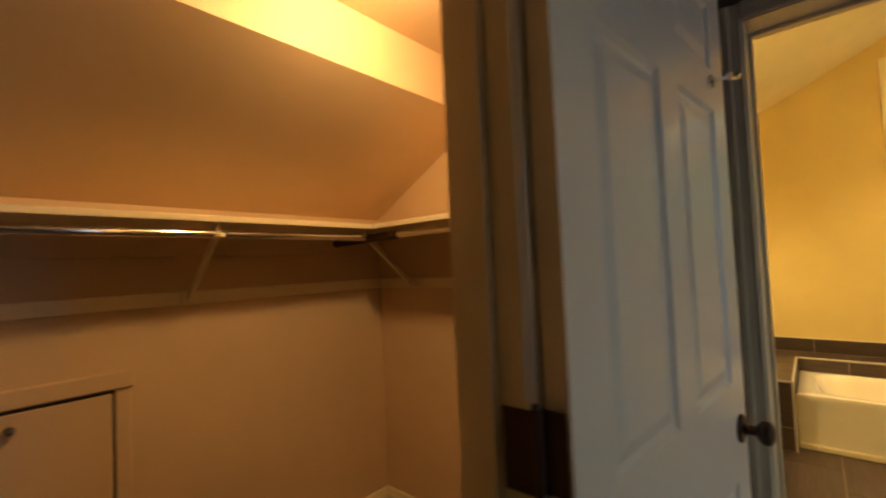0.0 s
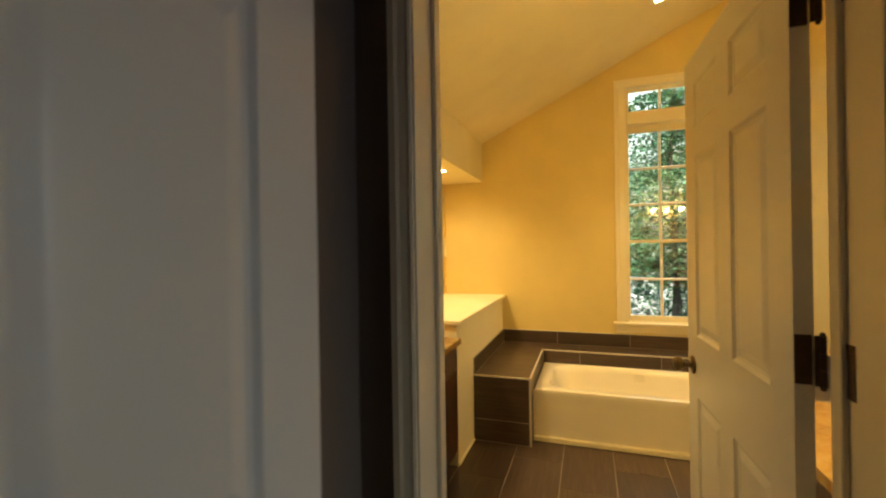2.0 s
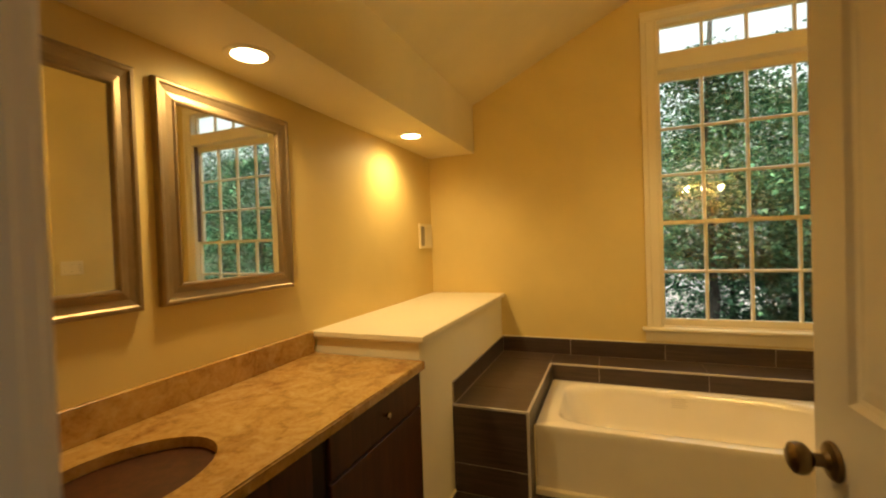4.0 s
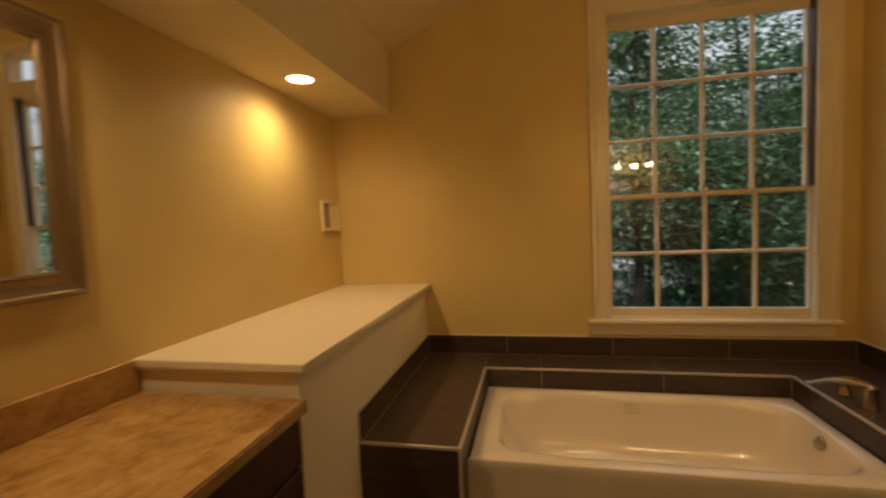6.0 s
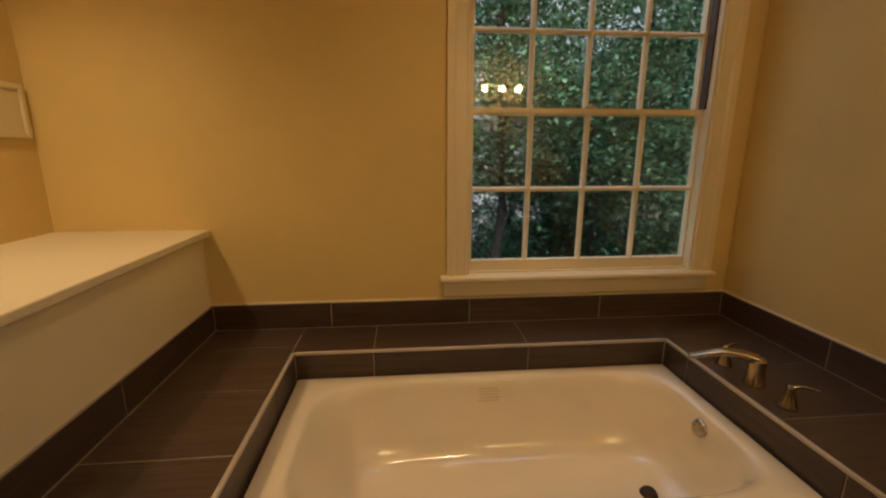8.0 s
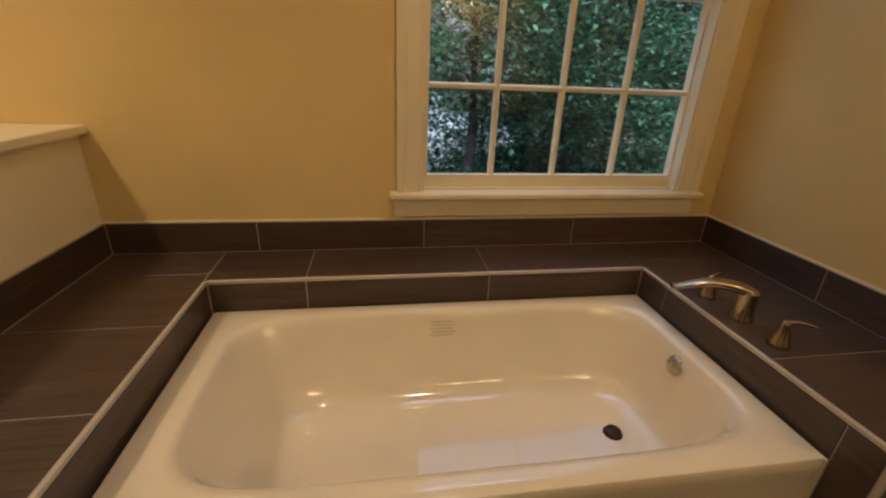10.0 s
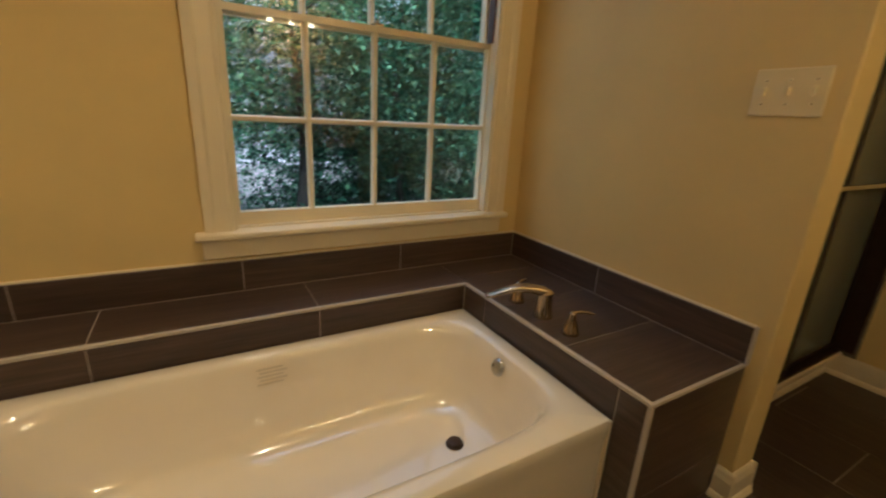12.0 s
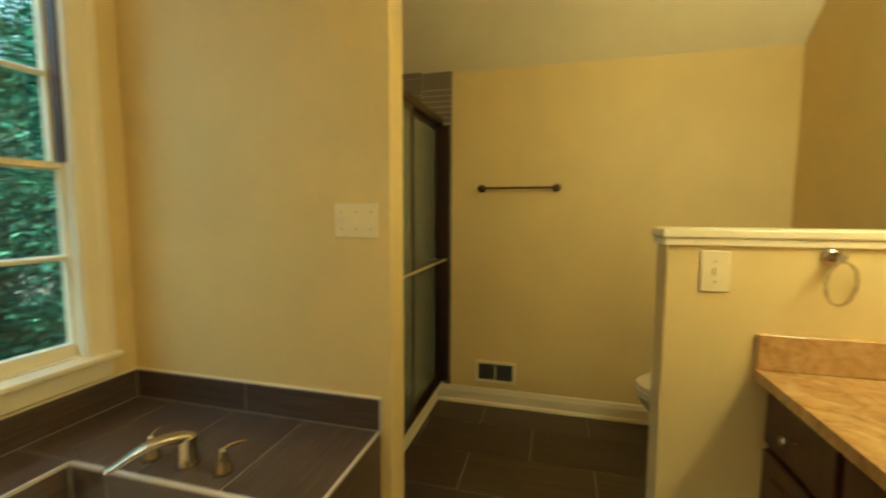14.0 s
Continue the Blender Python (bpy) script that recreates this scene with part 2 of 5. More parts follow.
def tube(points, radii, n=12, caps=True):
    bm = bmesh.new()
    rings = []
    pts = [Vector(p) for p in points]
    for i, p in enumerate(pts):
        d = (pts[min(i + 1, len(pts) - 1)] - pts[max(i - 1, 0)]).normalized()
        side = d.cross(Vector((0, 0, 1)))
        if side.length < 1e-3:
            side = Vector((1, 0, 0))
        side.normalize()
        up = side.cross(d)
        r = radii[i] if isinstance(radii, (list, tuple)) else radii
        rings.append([bm.verts.new(p + r * (math.cos(2 * math.pi * k / n) * side + math.sin(2 * math.pi * k / n) * up)) for k in range(n)])
    for a, b in zip(rings, rings[1:]):
        for k in range(n):
            bm.faces.new((a[k], a[(k + 1) % n], b[(k + 1) % n], b[k]))
    if caps:
        bm.faces.new(rings[0])
        bm.faces.new(rings[-1])
    return bm


def extrude_profile(prof, axis, a, b, m=None):
    """Runs a closed 2D profile along an axis from a to b. axis x: prof is (y, z); y: (x, z); z: (x, y)."""
    bm = bmesh.new()

    def at(p, s):
        return {'x': (s, p[0], p[1]), 'y': (p[0], s, p[1]), 'z': (p[0], p[1], s)}[axis]
    ra = [bm.verts.new(at(p, a)) for p in prof]
    rb = [bm.verts.new(at(p, b)) for p in prof]
    n = len(prof)
    for k in range(n):
        bm.faces.new((ra[k], ra[(k + 1) % n], rb[(k + 1) % n], rb[k]))
    bm.faces.new(ra)
    bm.faces.new(rb)
    return bm


def join(*bms):
    out = bmesh.new()
    for b in bms:
        me = bpy.data.meshes.new("tmp")
        b.to_mesh(me)
        b.free()
        out.from_mesh(me)
        bpy.data.meshes.remove(me)
    return out


def moved(bm, m):
    bmesh.ops.transform(bm, matrix=m, verts=bm.verts)
    return bm


def structure(name, bm, mat, label, category):
    return tagged(finish(name, bm, mat), label, category, kind="structure")


# ---------------------------------------------------------------- the rooms
XL, XR, YB, YF, XF = -0.47, 2.455, 5.383, 2.337, 3.75
YV = 2.50          # front wall behind the second vanity
T = 0.14

structure("wall_window", boxes(
    (XL - T, YB, -0.2, 1.205, YB + T, 3.9), (2.275, YB, -0.2, XF + T, YB + 0.084, 3.9),
    (2.325, YB + 0.084, -0.2, XF + T, YB + T, 3.9), (2.275, YB + 0.084, -0.2, 2.325, YB + T, 0.68), (2.275, YB + 0.084, 2.77, 2.325, YB + T, 3.9),
    (1.205, YB, -0.2, 2.275, YB + T, 0.68), (1.205, YB, 2.77, 2.275, YB + T, 3.9)), M_WALL,
    "warm yellow painted bathroom wall with a tall window", "wall")
structure("wall_vanity", boxes((XL - T, 2.36, -0.2, XL, YB, 2.7)), M_WALL, "warm yellow painted wall behind the vanity", "wall")
structure("wall_toilet_room", boxes((XF, YV, -0.2, XF + T, YB, 3.0)), M_WALL, "yellow painted wall of the toilet room", "wall")
structure("wall_front", boxes((1.41, 2.19, -0.1, XF + T, YV, 3.9)), M_WALL, "painted bathroom wall behind the second vanity", "wall")
JL, JR, JH = 0.53, 1.325, 2.055
structure("wall_door", boxes((XL - T, 2.19, -0.1, JL - 0.02, YF, 3.9), (JR + 0.02, 2.19, -0.1, 1.41, YF, 3.9),
          (JL - 0.02, 2.19, JH + 0.02, JR + 0.02, YF, 3.9)), M_WALL, "painted wall with the bathroom doorway", "wall")
structure("wall_partition", boxes((XR, 4.235, 0, XR + 0.12, YB, 3.9), bevel=0.004), M_WALL, "yellow painted partition wall between tub and shower", "wall")
structure("bulkhead", boxes((XL, YF, 2.01, -0.083, YB, 2.62)), M_CEIL, "boxed soffit over the vanity with recessed lights", "soffit")

SL = 0.48
RX = 2.2
RZ = 2.385 + SL * (RX + 0.083)


def slab(pts, y0, y1):
    return extrude_profile(pts, 'y', y0, y1)


structure("ceiling", slab([(-0.62, 2.385 + SL * (-0.62 + 0.083)), (RX, RZ), (XF + T, 2.10 - (RZ - 2.10) / (XF - RX) * T), (XF + T, 2.4), (RX, RZ + 0.2), (-0.62, 2.6)], 2.19, YB + T),
          M_CEIL, "vaulted white ceiling of the bathroom", "ceiling")
structure("floor", boxes((XL - T, 2.19, -0.2, XF + T, YB, -0.002)), M_GROUT, "grouted bathroom floor under dark wood-look tiles", "floor")

# hall outside the bathroom and the closet beside it
HX = 0.385
structure("closet_floor", boxes((-1.05, -1.2, 0.0, 0.27, 2.03, 0.13)), M_CARPET, "raised carpeted closet floor", "floor")
structure("hall_floor", boxes((-1.2, -2.4, -0.2, 2.84, 2.19, -0.006)), M_CARPET, "dark carpet floor of hall and closet", "floor")
structure("hall_ceiling", boxes((0.28, -2.4, 2.44, 2.84, 2.19, 2.6)), M_CEIL, "flat ceiling of the hall", "ceiling")
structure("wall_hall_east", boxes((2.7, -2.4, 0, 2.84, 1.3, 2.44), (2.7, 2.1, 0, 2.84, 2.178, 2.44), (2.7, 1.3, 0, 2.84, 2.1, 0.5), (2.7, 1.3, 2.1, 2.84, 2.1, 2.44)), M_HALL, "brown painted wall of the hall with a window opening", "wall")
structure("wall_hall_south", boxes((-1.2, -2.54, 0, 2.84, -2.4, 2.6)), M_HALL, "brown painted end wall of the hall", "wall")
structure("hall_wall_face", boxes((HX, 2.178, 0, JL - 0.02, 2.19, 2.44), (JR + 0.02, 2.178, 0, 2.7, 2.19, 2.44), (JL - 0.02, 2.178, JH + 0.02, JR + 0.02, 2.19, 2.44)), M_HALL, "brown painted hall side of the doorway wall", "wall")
CY = 1.03          # hinge jamb of the closet doorway
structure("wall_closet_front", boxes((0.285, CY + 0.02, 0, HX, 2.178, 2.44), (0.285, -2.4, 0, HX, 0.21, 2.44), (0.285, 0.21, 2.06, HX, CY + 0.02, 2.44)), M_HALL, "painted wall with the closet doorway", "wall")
CX, CR = -1.05, 2.03
structure("wall_closet_back", boxes((CX - T, -1.2, 0, CX, 2.19, 1.62)), M_CLOSET, "cream painted knee wall of the closet", "wall")
structure("wall_closet_side", boxes((CX, CR, 0, 0.285, 2.18, 2.7)), M_CLOSET, "cream painted side wall of the closet", "wall")
structure("wall_closet_end", boxes((CX, -1.34, 0, 0.285, -1.2, 2.7)), M_CLOSET, "cream painted far side wall of the closet", "wall")
EX, EZ, EC = -0.383, 1.962, 2.155   # top edge of the slope, flat ceiling height
structure("closet_ceiling", slab([(CX - 0.02, 1.581), (EX, EZ), (EX, EC), (0.285, EC), (0.285, EC + 0.15), (CX - 0.02, EC + 0.15)], -1.2, CR),
          M_CLOSET, "sloping closet ceiling with a flat upper part", "ceiling")

# ---------------------------------------------------------------- door frames
def casing_profile(w=0.062, d=0.016):
    """(across, proud) of a moulded casing, inner edge first."""
    return [(0, 0), (0, d * 0.55), (0.006, d * 0.75), (0.012, d * 0.7), (w * 0.55, d * 0.8), (w * 0.72, d), (w, d), (w, 0)]


def upright_casing(x_in, sign, y_face, face, z0, z1, w=0.062):
    """On a wall across y: the profile runs up z."""
    return extrude_profile([(x_in + sign * a, y_face + face * p) for a, p in casing_profile(w)], 'z', z0, z1)


frame_bath = thing("door_frame", (0.91, 2.27, 0), "white painted door frame of the bathroom doorway", "door frame", kind="structure")
part("jamb", boxes((JL - 0.018, 2.176, 0, JL, YF + 0.002, JH), bevel=0.002), M_TRIM, frame_bath)
part("jamb", boxes((JR, 2.176, 0, JR + 0.018, YF + 0.002, JH), bevel=0.002), M_TRIM, frame_bath)
part("head_jamb", boxes((JL - 0.018, 2.176, JH, JR + 0.018, YF + 0.002, JH + 0.018), bevel=0.002), M_TRIM, frame_bath)
part("door_stop", boxes((JL, 2.285, 0, JL + 0.011, 2.322, JH - 0.002), bevel=0.002), M_TRIM, frame_bath)
part("door_stop", boxes((JR - 0.011, 2.285, 0, JR, 2.322, JH - 0.002), bevel=0.002), M_TRIM, frame_bath)
part("door_stop", boxes((JL + 0.012, 2.285, JH - 0.011, JR - 0.012, 2.322, JH), bevel=0.002), M_TRIM, frame_bath)
for nm, y, f in (("casing", 2.178, -1), ("casing", YF, 1)):
    part(nm, upright_casing(JL - 0.005, -1, y, f, 0, JH + 0.057, 0.052), M_TRIM, frame_bath)
    part(nm, upright_casing(JR + 0.005, 1, y, f, 0, JH + 0.057, 0.052), M_TRIM, frame_bath)
    part("head_casing", extrude_profile([(y + f * p * 1.05, JH + 0.005 + a) for a, p in casing_profile(0.052)], 'x', JL - 0.004, JR + 0.004), M_TRIM, frame_bath)
part("strike_plate", boxes((JL - 0.0005, 2.325, 0.90, JL + 0.0015, 2.352, 0.965)), M_BRONZE, frame_bath, "dark bronze strike plate")

frame_closet = thing("closet_door_frame", (0.33, 0.62, 0), "white painted door frame of the closet doorway", "door frame", kind="structure")
part("jamb", boxes((0.278, CY, 0, HX + 0.004, CY + 0.018, 2.05), bevel=0.002), M_TRIM, frame_closet)
part("jamb", boxes((0.278, 0.212, 0, HX + 0.004, 0.23, 2.05), bevel=0.002), M_TRIM, frame_closet)
part("head_jamb", boxes((0.278, 0.231, 2.035, HX + 0.004, CY - 0.001, 2.053), bevel=0.002), M_TRIM, frame_closet)
part("door_stop", boxes((0.312, CY - 0.011, 0, 0.348, CY, 2.03), bevel=0.002), M_TRIM, frame_closet)
part("casing", extrude_profile([(HX + p, CY + 0.005 + a) for a, p in casing_profile()], 'z', 0, 2.11), M_TRIM, frame_closet)
part("casing", extrude_profile([(HX + p, 0.225 - a) for a, p in casing_profile()], 'z', 0, 2.11), M_TRIM, frame_closet)
part("head_casing", extrude_profile([(HX + p * 1.05, 2.045 + a) for a, p in casing_profile()], 'y', 0.226, CY + 0.004), M_TRIM, frame_closet)
part("casing", extrude_profile([(0.285 - p, CY + 0.005 + a) for a, p in casing_profile()], 'z', 0, 2.11), M_TRIM, frame_closet)


# ---------------------------------------------------------------- six-panel doors
def door_leaf_bm(w, h, t=0.035):
    """Leaf in its own frame: hinge edge at x=0, runs to x=w, thick along y (0..t), with moulded panels on both faces."""
    xs = [0, 0.105, w / 2 - 0.05, w / 2 + 0.05, w - 0.105, w]
    zs = [0.012, 0.24, 0.83, 1.045, 1.68, 1.775, 1.93, h]
    bm = bmesh.new()
    for face, n in ((0.0, 1), (t, -1)):
        for i in range(5):
            for k in range(7):
                x0, x1, z0, z1 = xs[i], xs[i + 1], zs[k], zs[k + 1]
                if i in (1, 3) and k in (1, 3, 5):
                    loops = []
                    for inset, deep in ((0, 0), (0.009, 0.007), (0.018, 0.0085), (0.040, 0.003), (0.044, 0.0025)):
                        y = face + n * deep
                        loops.append([bm.verts.new(p) for p in ((x0 + inset, y, z0 + inset), (x1 - inset, y, z0 + inset), (x1 - inset, y, z1 - inset), (x0 + inset, y, z1 - inset))])
                    for a, b in zip(loops, loops[1:]):
                        for q in range(4):
                            bm.faces.new((a[q], a[(q + 1) % 4], b[(q + 1) % 4], b[q]))
                    bm.faces.new(loops[-1])
                else:
                    bm.faces.new([bm.verts.new(p) for p in ((x0, face, z0), (x1, face, z0), (x1, face, z1), (x0, face, z1))])
    for q in (((0, 0), (0, t)), ((w, 0), (w, t))):
        (xa, ya), (xb, yb) = q
        bm.faces.new([bm.verts.new(p) for p in ((xa, ya, zs[0]), (xb, yb, zs[0]), (xb, yb, h), (xa, ya, h))])
    for z in (zs[0], h):
        bm.faces.new([bm.verts.new(p) for p in ((0, 0, z), (w, 0, z), (w, t, z), (0, t, z))])
    bmesh.ops.remove_doubles(bm, verts=bm.verts, dist=1e-5)
    return bm


def knob_profile():
    return [(0, 0), (0.032, 0), (0.033, 0.003), (0.030, 0.007), (0.016, 0.010), (0.011, 0.016), (0.011, 0.030), (0.017, 0.034),
            (0.025, 0.041), (0.0275, 0.050), (0.025, 0.059), (0.015, 0.065), (0, 0.066)]


def hinge(d, pin, z, plates):
    """A butt hinge: a three-knuckle barrel with its tips round the pin, and the two leaves as thin plates (x0, y0, x1, y1)."""
    k = bmesh.new()
    for i in range(3):
        k = join(k, moved(lathe([(0, 0), (0.0068, 0), (0.0068, 0.0325), (0, 0.0325)], 12), Matrix.Translation((pin[0], pin[1], z - 0.05 + i * 0.0335))))
    for zz, r in ((z + 0.051, 1), (z - 0.051, -1)):
        k = join(k, moved(lathe([(0, 0), (0.0055, 0), (0.004, 0.006 * r), (0, 0.007 * r)], 10), Matrix.Translation((pin[0], pin[1], zz))))
    h = part("hinge", k, M_BRONZE, d, "dark bronze butt hinge")
    for x0, y0, x1, y1 in plates:
        part("hinge_plate", boxes((x0, y0, z - 0.05, x1, y1, z + 0.05), bevel=0.0005), M_BRONZE, h)
        for dz in (-0.036, 0.0, 0.036):
            along_x = x1 - x0 > y1 - y0
            at = ((x0 + x1) / 2, y0, z + dz) if along_x else (x0, (y0 + y1) / 2, z + dz)
            turn = Matrix.Rotation(radians(90), 4, 'X') if along_x else Matrix.Rotation(radians(-90), 4, 'Y')
            part("screw", moved(lathe([(0, 0.0012), (0.003, 0.001), (0.0036, 0)], 8), Matrix.Translation(at) @ turn), M_BRONZE, h)


M_AGED = material("aged_bronze", (0.24, 0.17, 0.10), 0.3, 1.0, metal((0.24, 0.17, 0.10), 0.3))


def door(name, label, m, w, h, knob_mat=None, hook=False):
    d = thing(name, (0, 0, 0), label, "door", kind="structure")
    leaf = part("leaf", moved(door_leaf_bm(w, h), m), M_DOOR, d)
    for side, sgn in ((0.0, -1), (0.035, 1)):
        knob = moved(lathe(knob_profile(), 20), m @ Matrix.Translation((w - 0.062, side, 0.935)) @ Matrix.Rotation(radians(90 * -sgn), 4, 'X'))
        part("door_knob", knob, knob_mat or M_BRONZE, d, "dark oil-rubbed bronze round knob", smooth=True)
    part("latch_plate", moved(boxes((w - 0.0005, 0.006, 0.905, w + 0.0012, 0.029, 0.965)), m), M_BRONZE, d)
    if hook:
        base = moved(lathe([(0, 0), (0.016, 0), (0.016, 0.004), (0.006, 0.007), (0.005, 0.030), (0.009, 0.036), (0.009, 0.042), (0, 0.044)], 14), m @ Matrix.Translation((w - 0.115, 0, 1.745)) @ Matrix.Rotation(radians(90), 4, 'X'))
        arm = moved(tube([(w - 0.115, -0.03, 1.745), (w - 0.09, -0.040, 1.748), (w - 0.06, -0.042, 1.756), (w - 0.04, -0.038, 1.768)], [0.005, 0.005, 0.005, 0.007], 10), m)
        part("coat_hook", join(base, arm), M_CHROME, d, "small chrome coat hook", smooth=True)
    return d


def leaf_matrix(hinge, free):
    """The leaf's y=0 face starts at hinge and runs towards free, both (x, y)."""
    d = Vector((free[0] - hinge[0], free[1] - hinge[1], 0))
    return Matrix.Translation((hinge[0], hinge[1], 0)) @ Matrix.Rotation(math.atan2(d.y, d.x), 4, 'Z')


closet_door = door("closet_door", "white six-panel door folded open against the hall wall", leaf_matrix((0.434, 1.046), (0.502, 1.81)), 0.81, 2.03, hook=True)
bath_door = door("bathroom_door", "white six-panel door standing open into the bathroom", leaf_matrix((1.308, 2.366), (1.268, 3.128)), 0.757, 2.03, knob_mat=M_AGED)

for z in (0.25, 1.12, 1.84):
    hinge(closet_door, (0.397, 1.034), z, [(0.352, 1.0285, 0.393, 1.0298), (0.3975, 1.0425, 0.430, 1.044)])
    hinge(bath_door, (1.3155, 2.350), z + 0.012, [(1.323, 2.262, 1.3248, 2.336), (1.2735, 2.361, 1.303, 2.3645), (1.3035, 2.352, 1.3235, 2.3545)])

# ---------------------------------------------------------------- window
GX = [1.235, 1.472, 1.746, 2.018, 2.256]
GY = 5.446


def sash(name, x0, x1, z0, z1, cols, rows, y, stile, rail_b, rail_t, parent, muntin=0.021, depth=0.034):
    """A glazed sash: frame, muntins, one pane for each light."""
    s = part(name, boxes((x0, y - depth / 2, z0, x0 + stile, y + depth / 2, z1), (x1 - stile, y - depth / 2, z0, x1, y + depth / 2, z1),
                         (x0 + stile, y - depth / 2, z0, x1 - stile, y + depth / 2, z0 + rail_b), (x0 + stile, y - depth / 2, z1 - rail_t, x1 - stile, y + depth / 2, z1)), M_TRIM, parent)
    gx0, gx1, gz0, gz1 = x0 + stile, x1 - stile, z0 + rail_b, z1 - rail_t
    cx = [gx0] + [gx0 + (gx1 - gx0) * k / cols for k in range(1, cols)] + [gx1]
    cz = [gz0] + [gz0 + (gz1 - gz0) * k / rows for k in range(1, rows)] + [gz1]
    for x in cx[1:-1]:
        h = muntin / 2
        part("muntin", extrude_profile([(x - h, y - 0.004), (x - h * 0.45, y - 0.015), (x + h * 0.45, y - 0.015), (x + h, y - 0.004), (x + h, y + 0.012), (x - h, y + 0.012)], 'z', gz0, gz1), M_TRIM, s)
    for z in cz[1:-1]:
        h = muntin / 2
        part("muntin", extrude_profile([(y - 0.003, z - h), (y - 0.0145, z - h * 0.45), (y - 0.0145, z + h * 0.45), (y - 0.003, z + h), (y + 0.0115, z + h), (y + 0.0115, z - h)], 'x', gx0, gx1), M_TRIM, s)
    for i in range(cols):
        for k in range(rows):
            p = part("pane", boxes((cx[i], y + 0.002, cz[k], cx[i + 1], y + 0.005, cz[k + 1])), M_GLASS, s)
            p.visible_shadow = False
    return s


win = thing("window_1", (1.745, YB, 0.69), "tall white double-hung window with divided lights and a transom", "window", kind="structure")
part("window_frame", boxes((1.205, YB - 0.004, 0.68, 1.222, YB + T, 2.77), (2.262, YB - 0.004, 0.68, 2.275, YB + 0.084, 2.77), (1.222, YB - 0.004, 2.752, 2.262, YB + T, 2.77), (1.222, YB + 0.02, 0.68, 2.262, YB + T, 0.70)), M_TRIM, win)
part("mullion_rail", boxes((1.222, YB - 0.012, 2.425, 2.262, YB + T, 2.535), bevel=0.004), M_TRIM, win)
sash("lower_sash", 1.205, 2.287, 0.70, 1.415, 4, 2, GY, 0.032, 0.046, 0.022, win)
sash("upper_sash", 1.205, 2.287, 1.388, 2.425, 4, 3, GY + 0.036, 0.036, 0.022, 0.055, win)
sash("transom", 1.215, 2.277, 2.535, 2.752, 4, 1, GY + 0.01, 0.030, 0.022, 0.022, win)
part("window_stool", boxes((1.090, YB - 0.052, 0.672, 2.368, YB + 0.06, 0.694), bevel=0.006, seg=2), M_TRIM, win)
part("apron", boxes((1.108, YB - 0.017, 0.598, 2.350, YB, 0.672), bevel=0.004), M_TRIM, win)
CP = [(0, 0), (0, 0.010), (0.008, 0.015), (0.016, 0.013), (0.055, 0.015), (0.066, 0.021), (0.092, 0.021), (0.092, 0)]
part("casing", extrude_profile([(1.212 - a, YB - p) for a, p in CP], 'z', 0.694, 2.752), M_TRIM, win)
part("casing", extrude_profile([(2.268 + a, YB - p) for a, p in CP], 'z', 0.694, 2.752), M_TRIM, win)
part("head_casing", extrude_profile([(YB - p * 1.06, 2.752 + a * 0.75) for a, p in CP], 'x', 1.120, 2.360), M_TRIM, win)
part("sash_channel", boxes((2.255, YB + 0.024, 1.415, 2.2615, GY + 0.004, 2.424)), M_WOOD, win, "dark brown sash channel")
part("sash_lock", join(boxes((1.735, GY - 0.02, 1.4155, 1.775, GY + 0.01, 1.423)), moved(lathe([(0, 0), (0.011, 0), (0.009, 0.012), (0, 0.014)], 12), Matrix.Translation((1.755, GY - 0.004, 1.423)))), M_NICKEL, win)

# ---------------------------------------------------------------- tub with its tiled surround
ZD = 0.467
DL, DR, DF, DFR = 0.097, XR, 4.25, 4.28     # ledge extents
TX0, TX1, TY0, TY1 = 0.507, 2.014, 4.372, 5.124
core = thing("tub_surround", (1.27, 4.8, 0), "dark wood-look tiled ledge built round the bathtub", "tub surround")
for c in ((DL + 0.001, DF + 0.002, -0.01, 0.498, YB, ZD - 0.002), (0.498, 5.131, -0.01, 2.022, YB, ZD - 0.002), (2.022, DFR + 0.002, -0.01, DR, YB, ZD - 0.002)):
    part("grout_bed", boxes(c), M_GROUT, core, "pale grout bed")
E_W = 0.011
edge = [
    (0.500 - E_W, DF - 0.001, ZD - 0.010, 0.501, 5.129, ZD + 0.0015), (0.501, 5.128, ZD - 0.010, 2.019, 5.128 + E_W, ZD + 0.0015), (2.019, DFR - 0.001, ZD - 0.010, 2.020 + E_W, 5.1285, ZD + 0.0015),
    (DL, DF - 0.0015, ZD - 0.010, 0.489, DF + 0.009, ZD + 0.0015), (2.031, DFR - 0.0015, ZD - 0.010, DR - 0.002, DFR + 0.009, ZD + 0.0015),
    (0.489, DF - 0.0015, 0.0, 0.5012, DF + 0.009, ZD - 0.0105), (2.0188, DFR - 0.0015, 0.0, 2.031, DFR + 0.009, ZD - 0.0105)]
for e in edge:
    part("edge_trim", boxes(e, bevel=0.0015), M_EDGE, core, "pale metal tile edge strip")

tub = thing("bathtub", (1.26, 4.73, 0), "glossy white alcove bathtub set between tiled ledges", "bathtub")


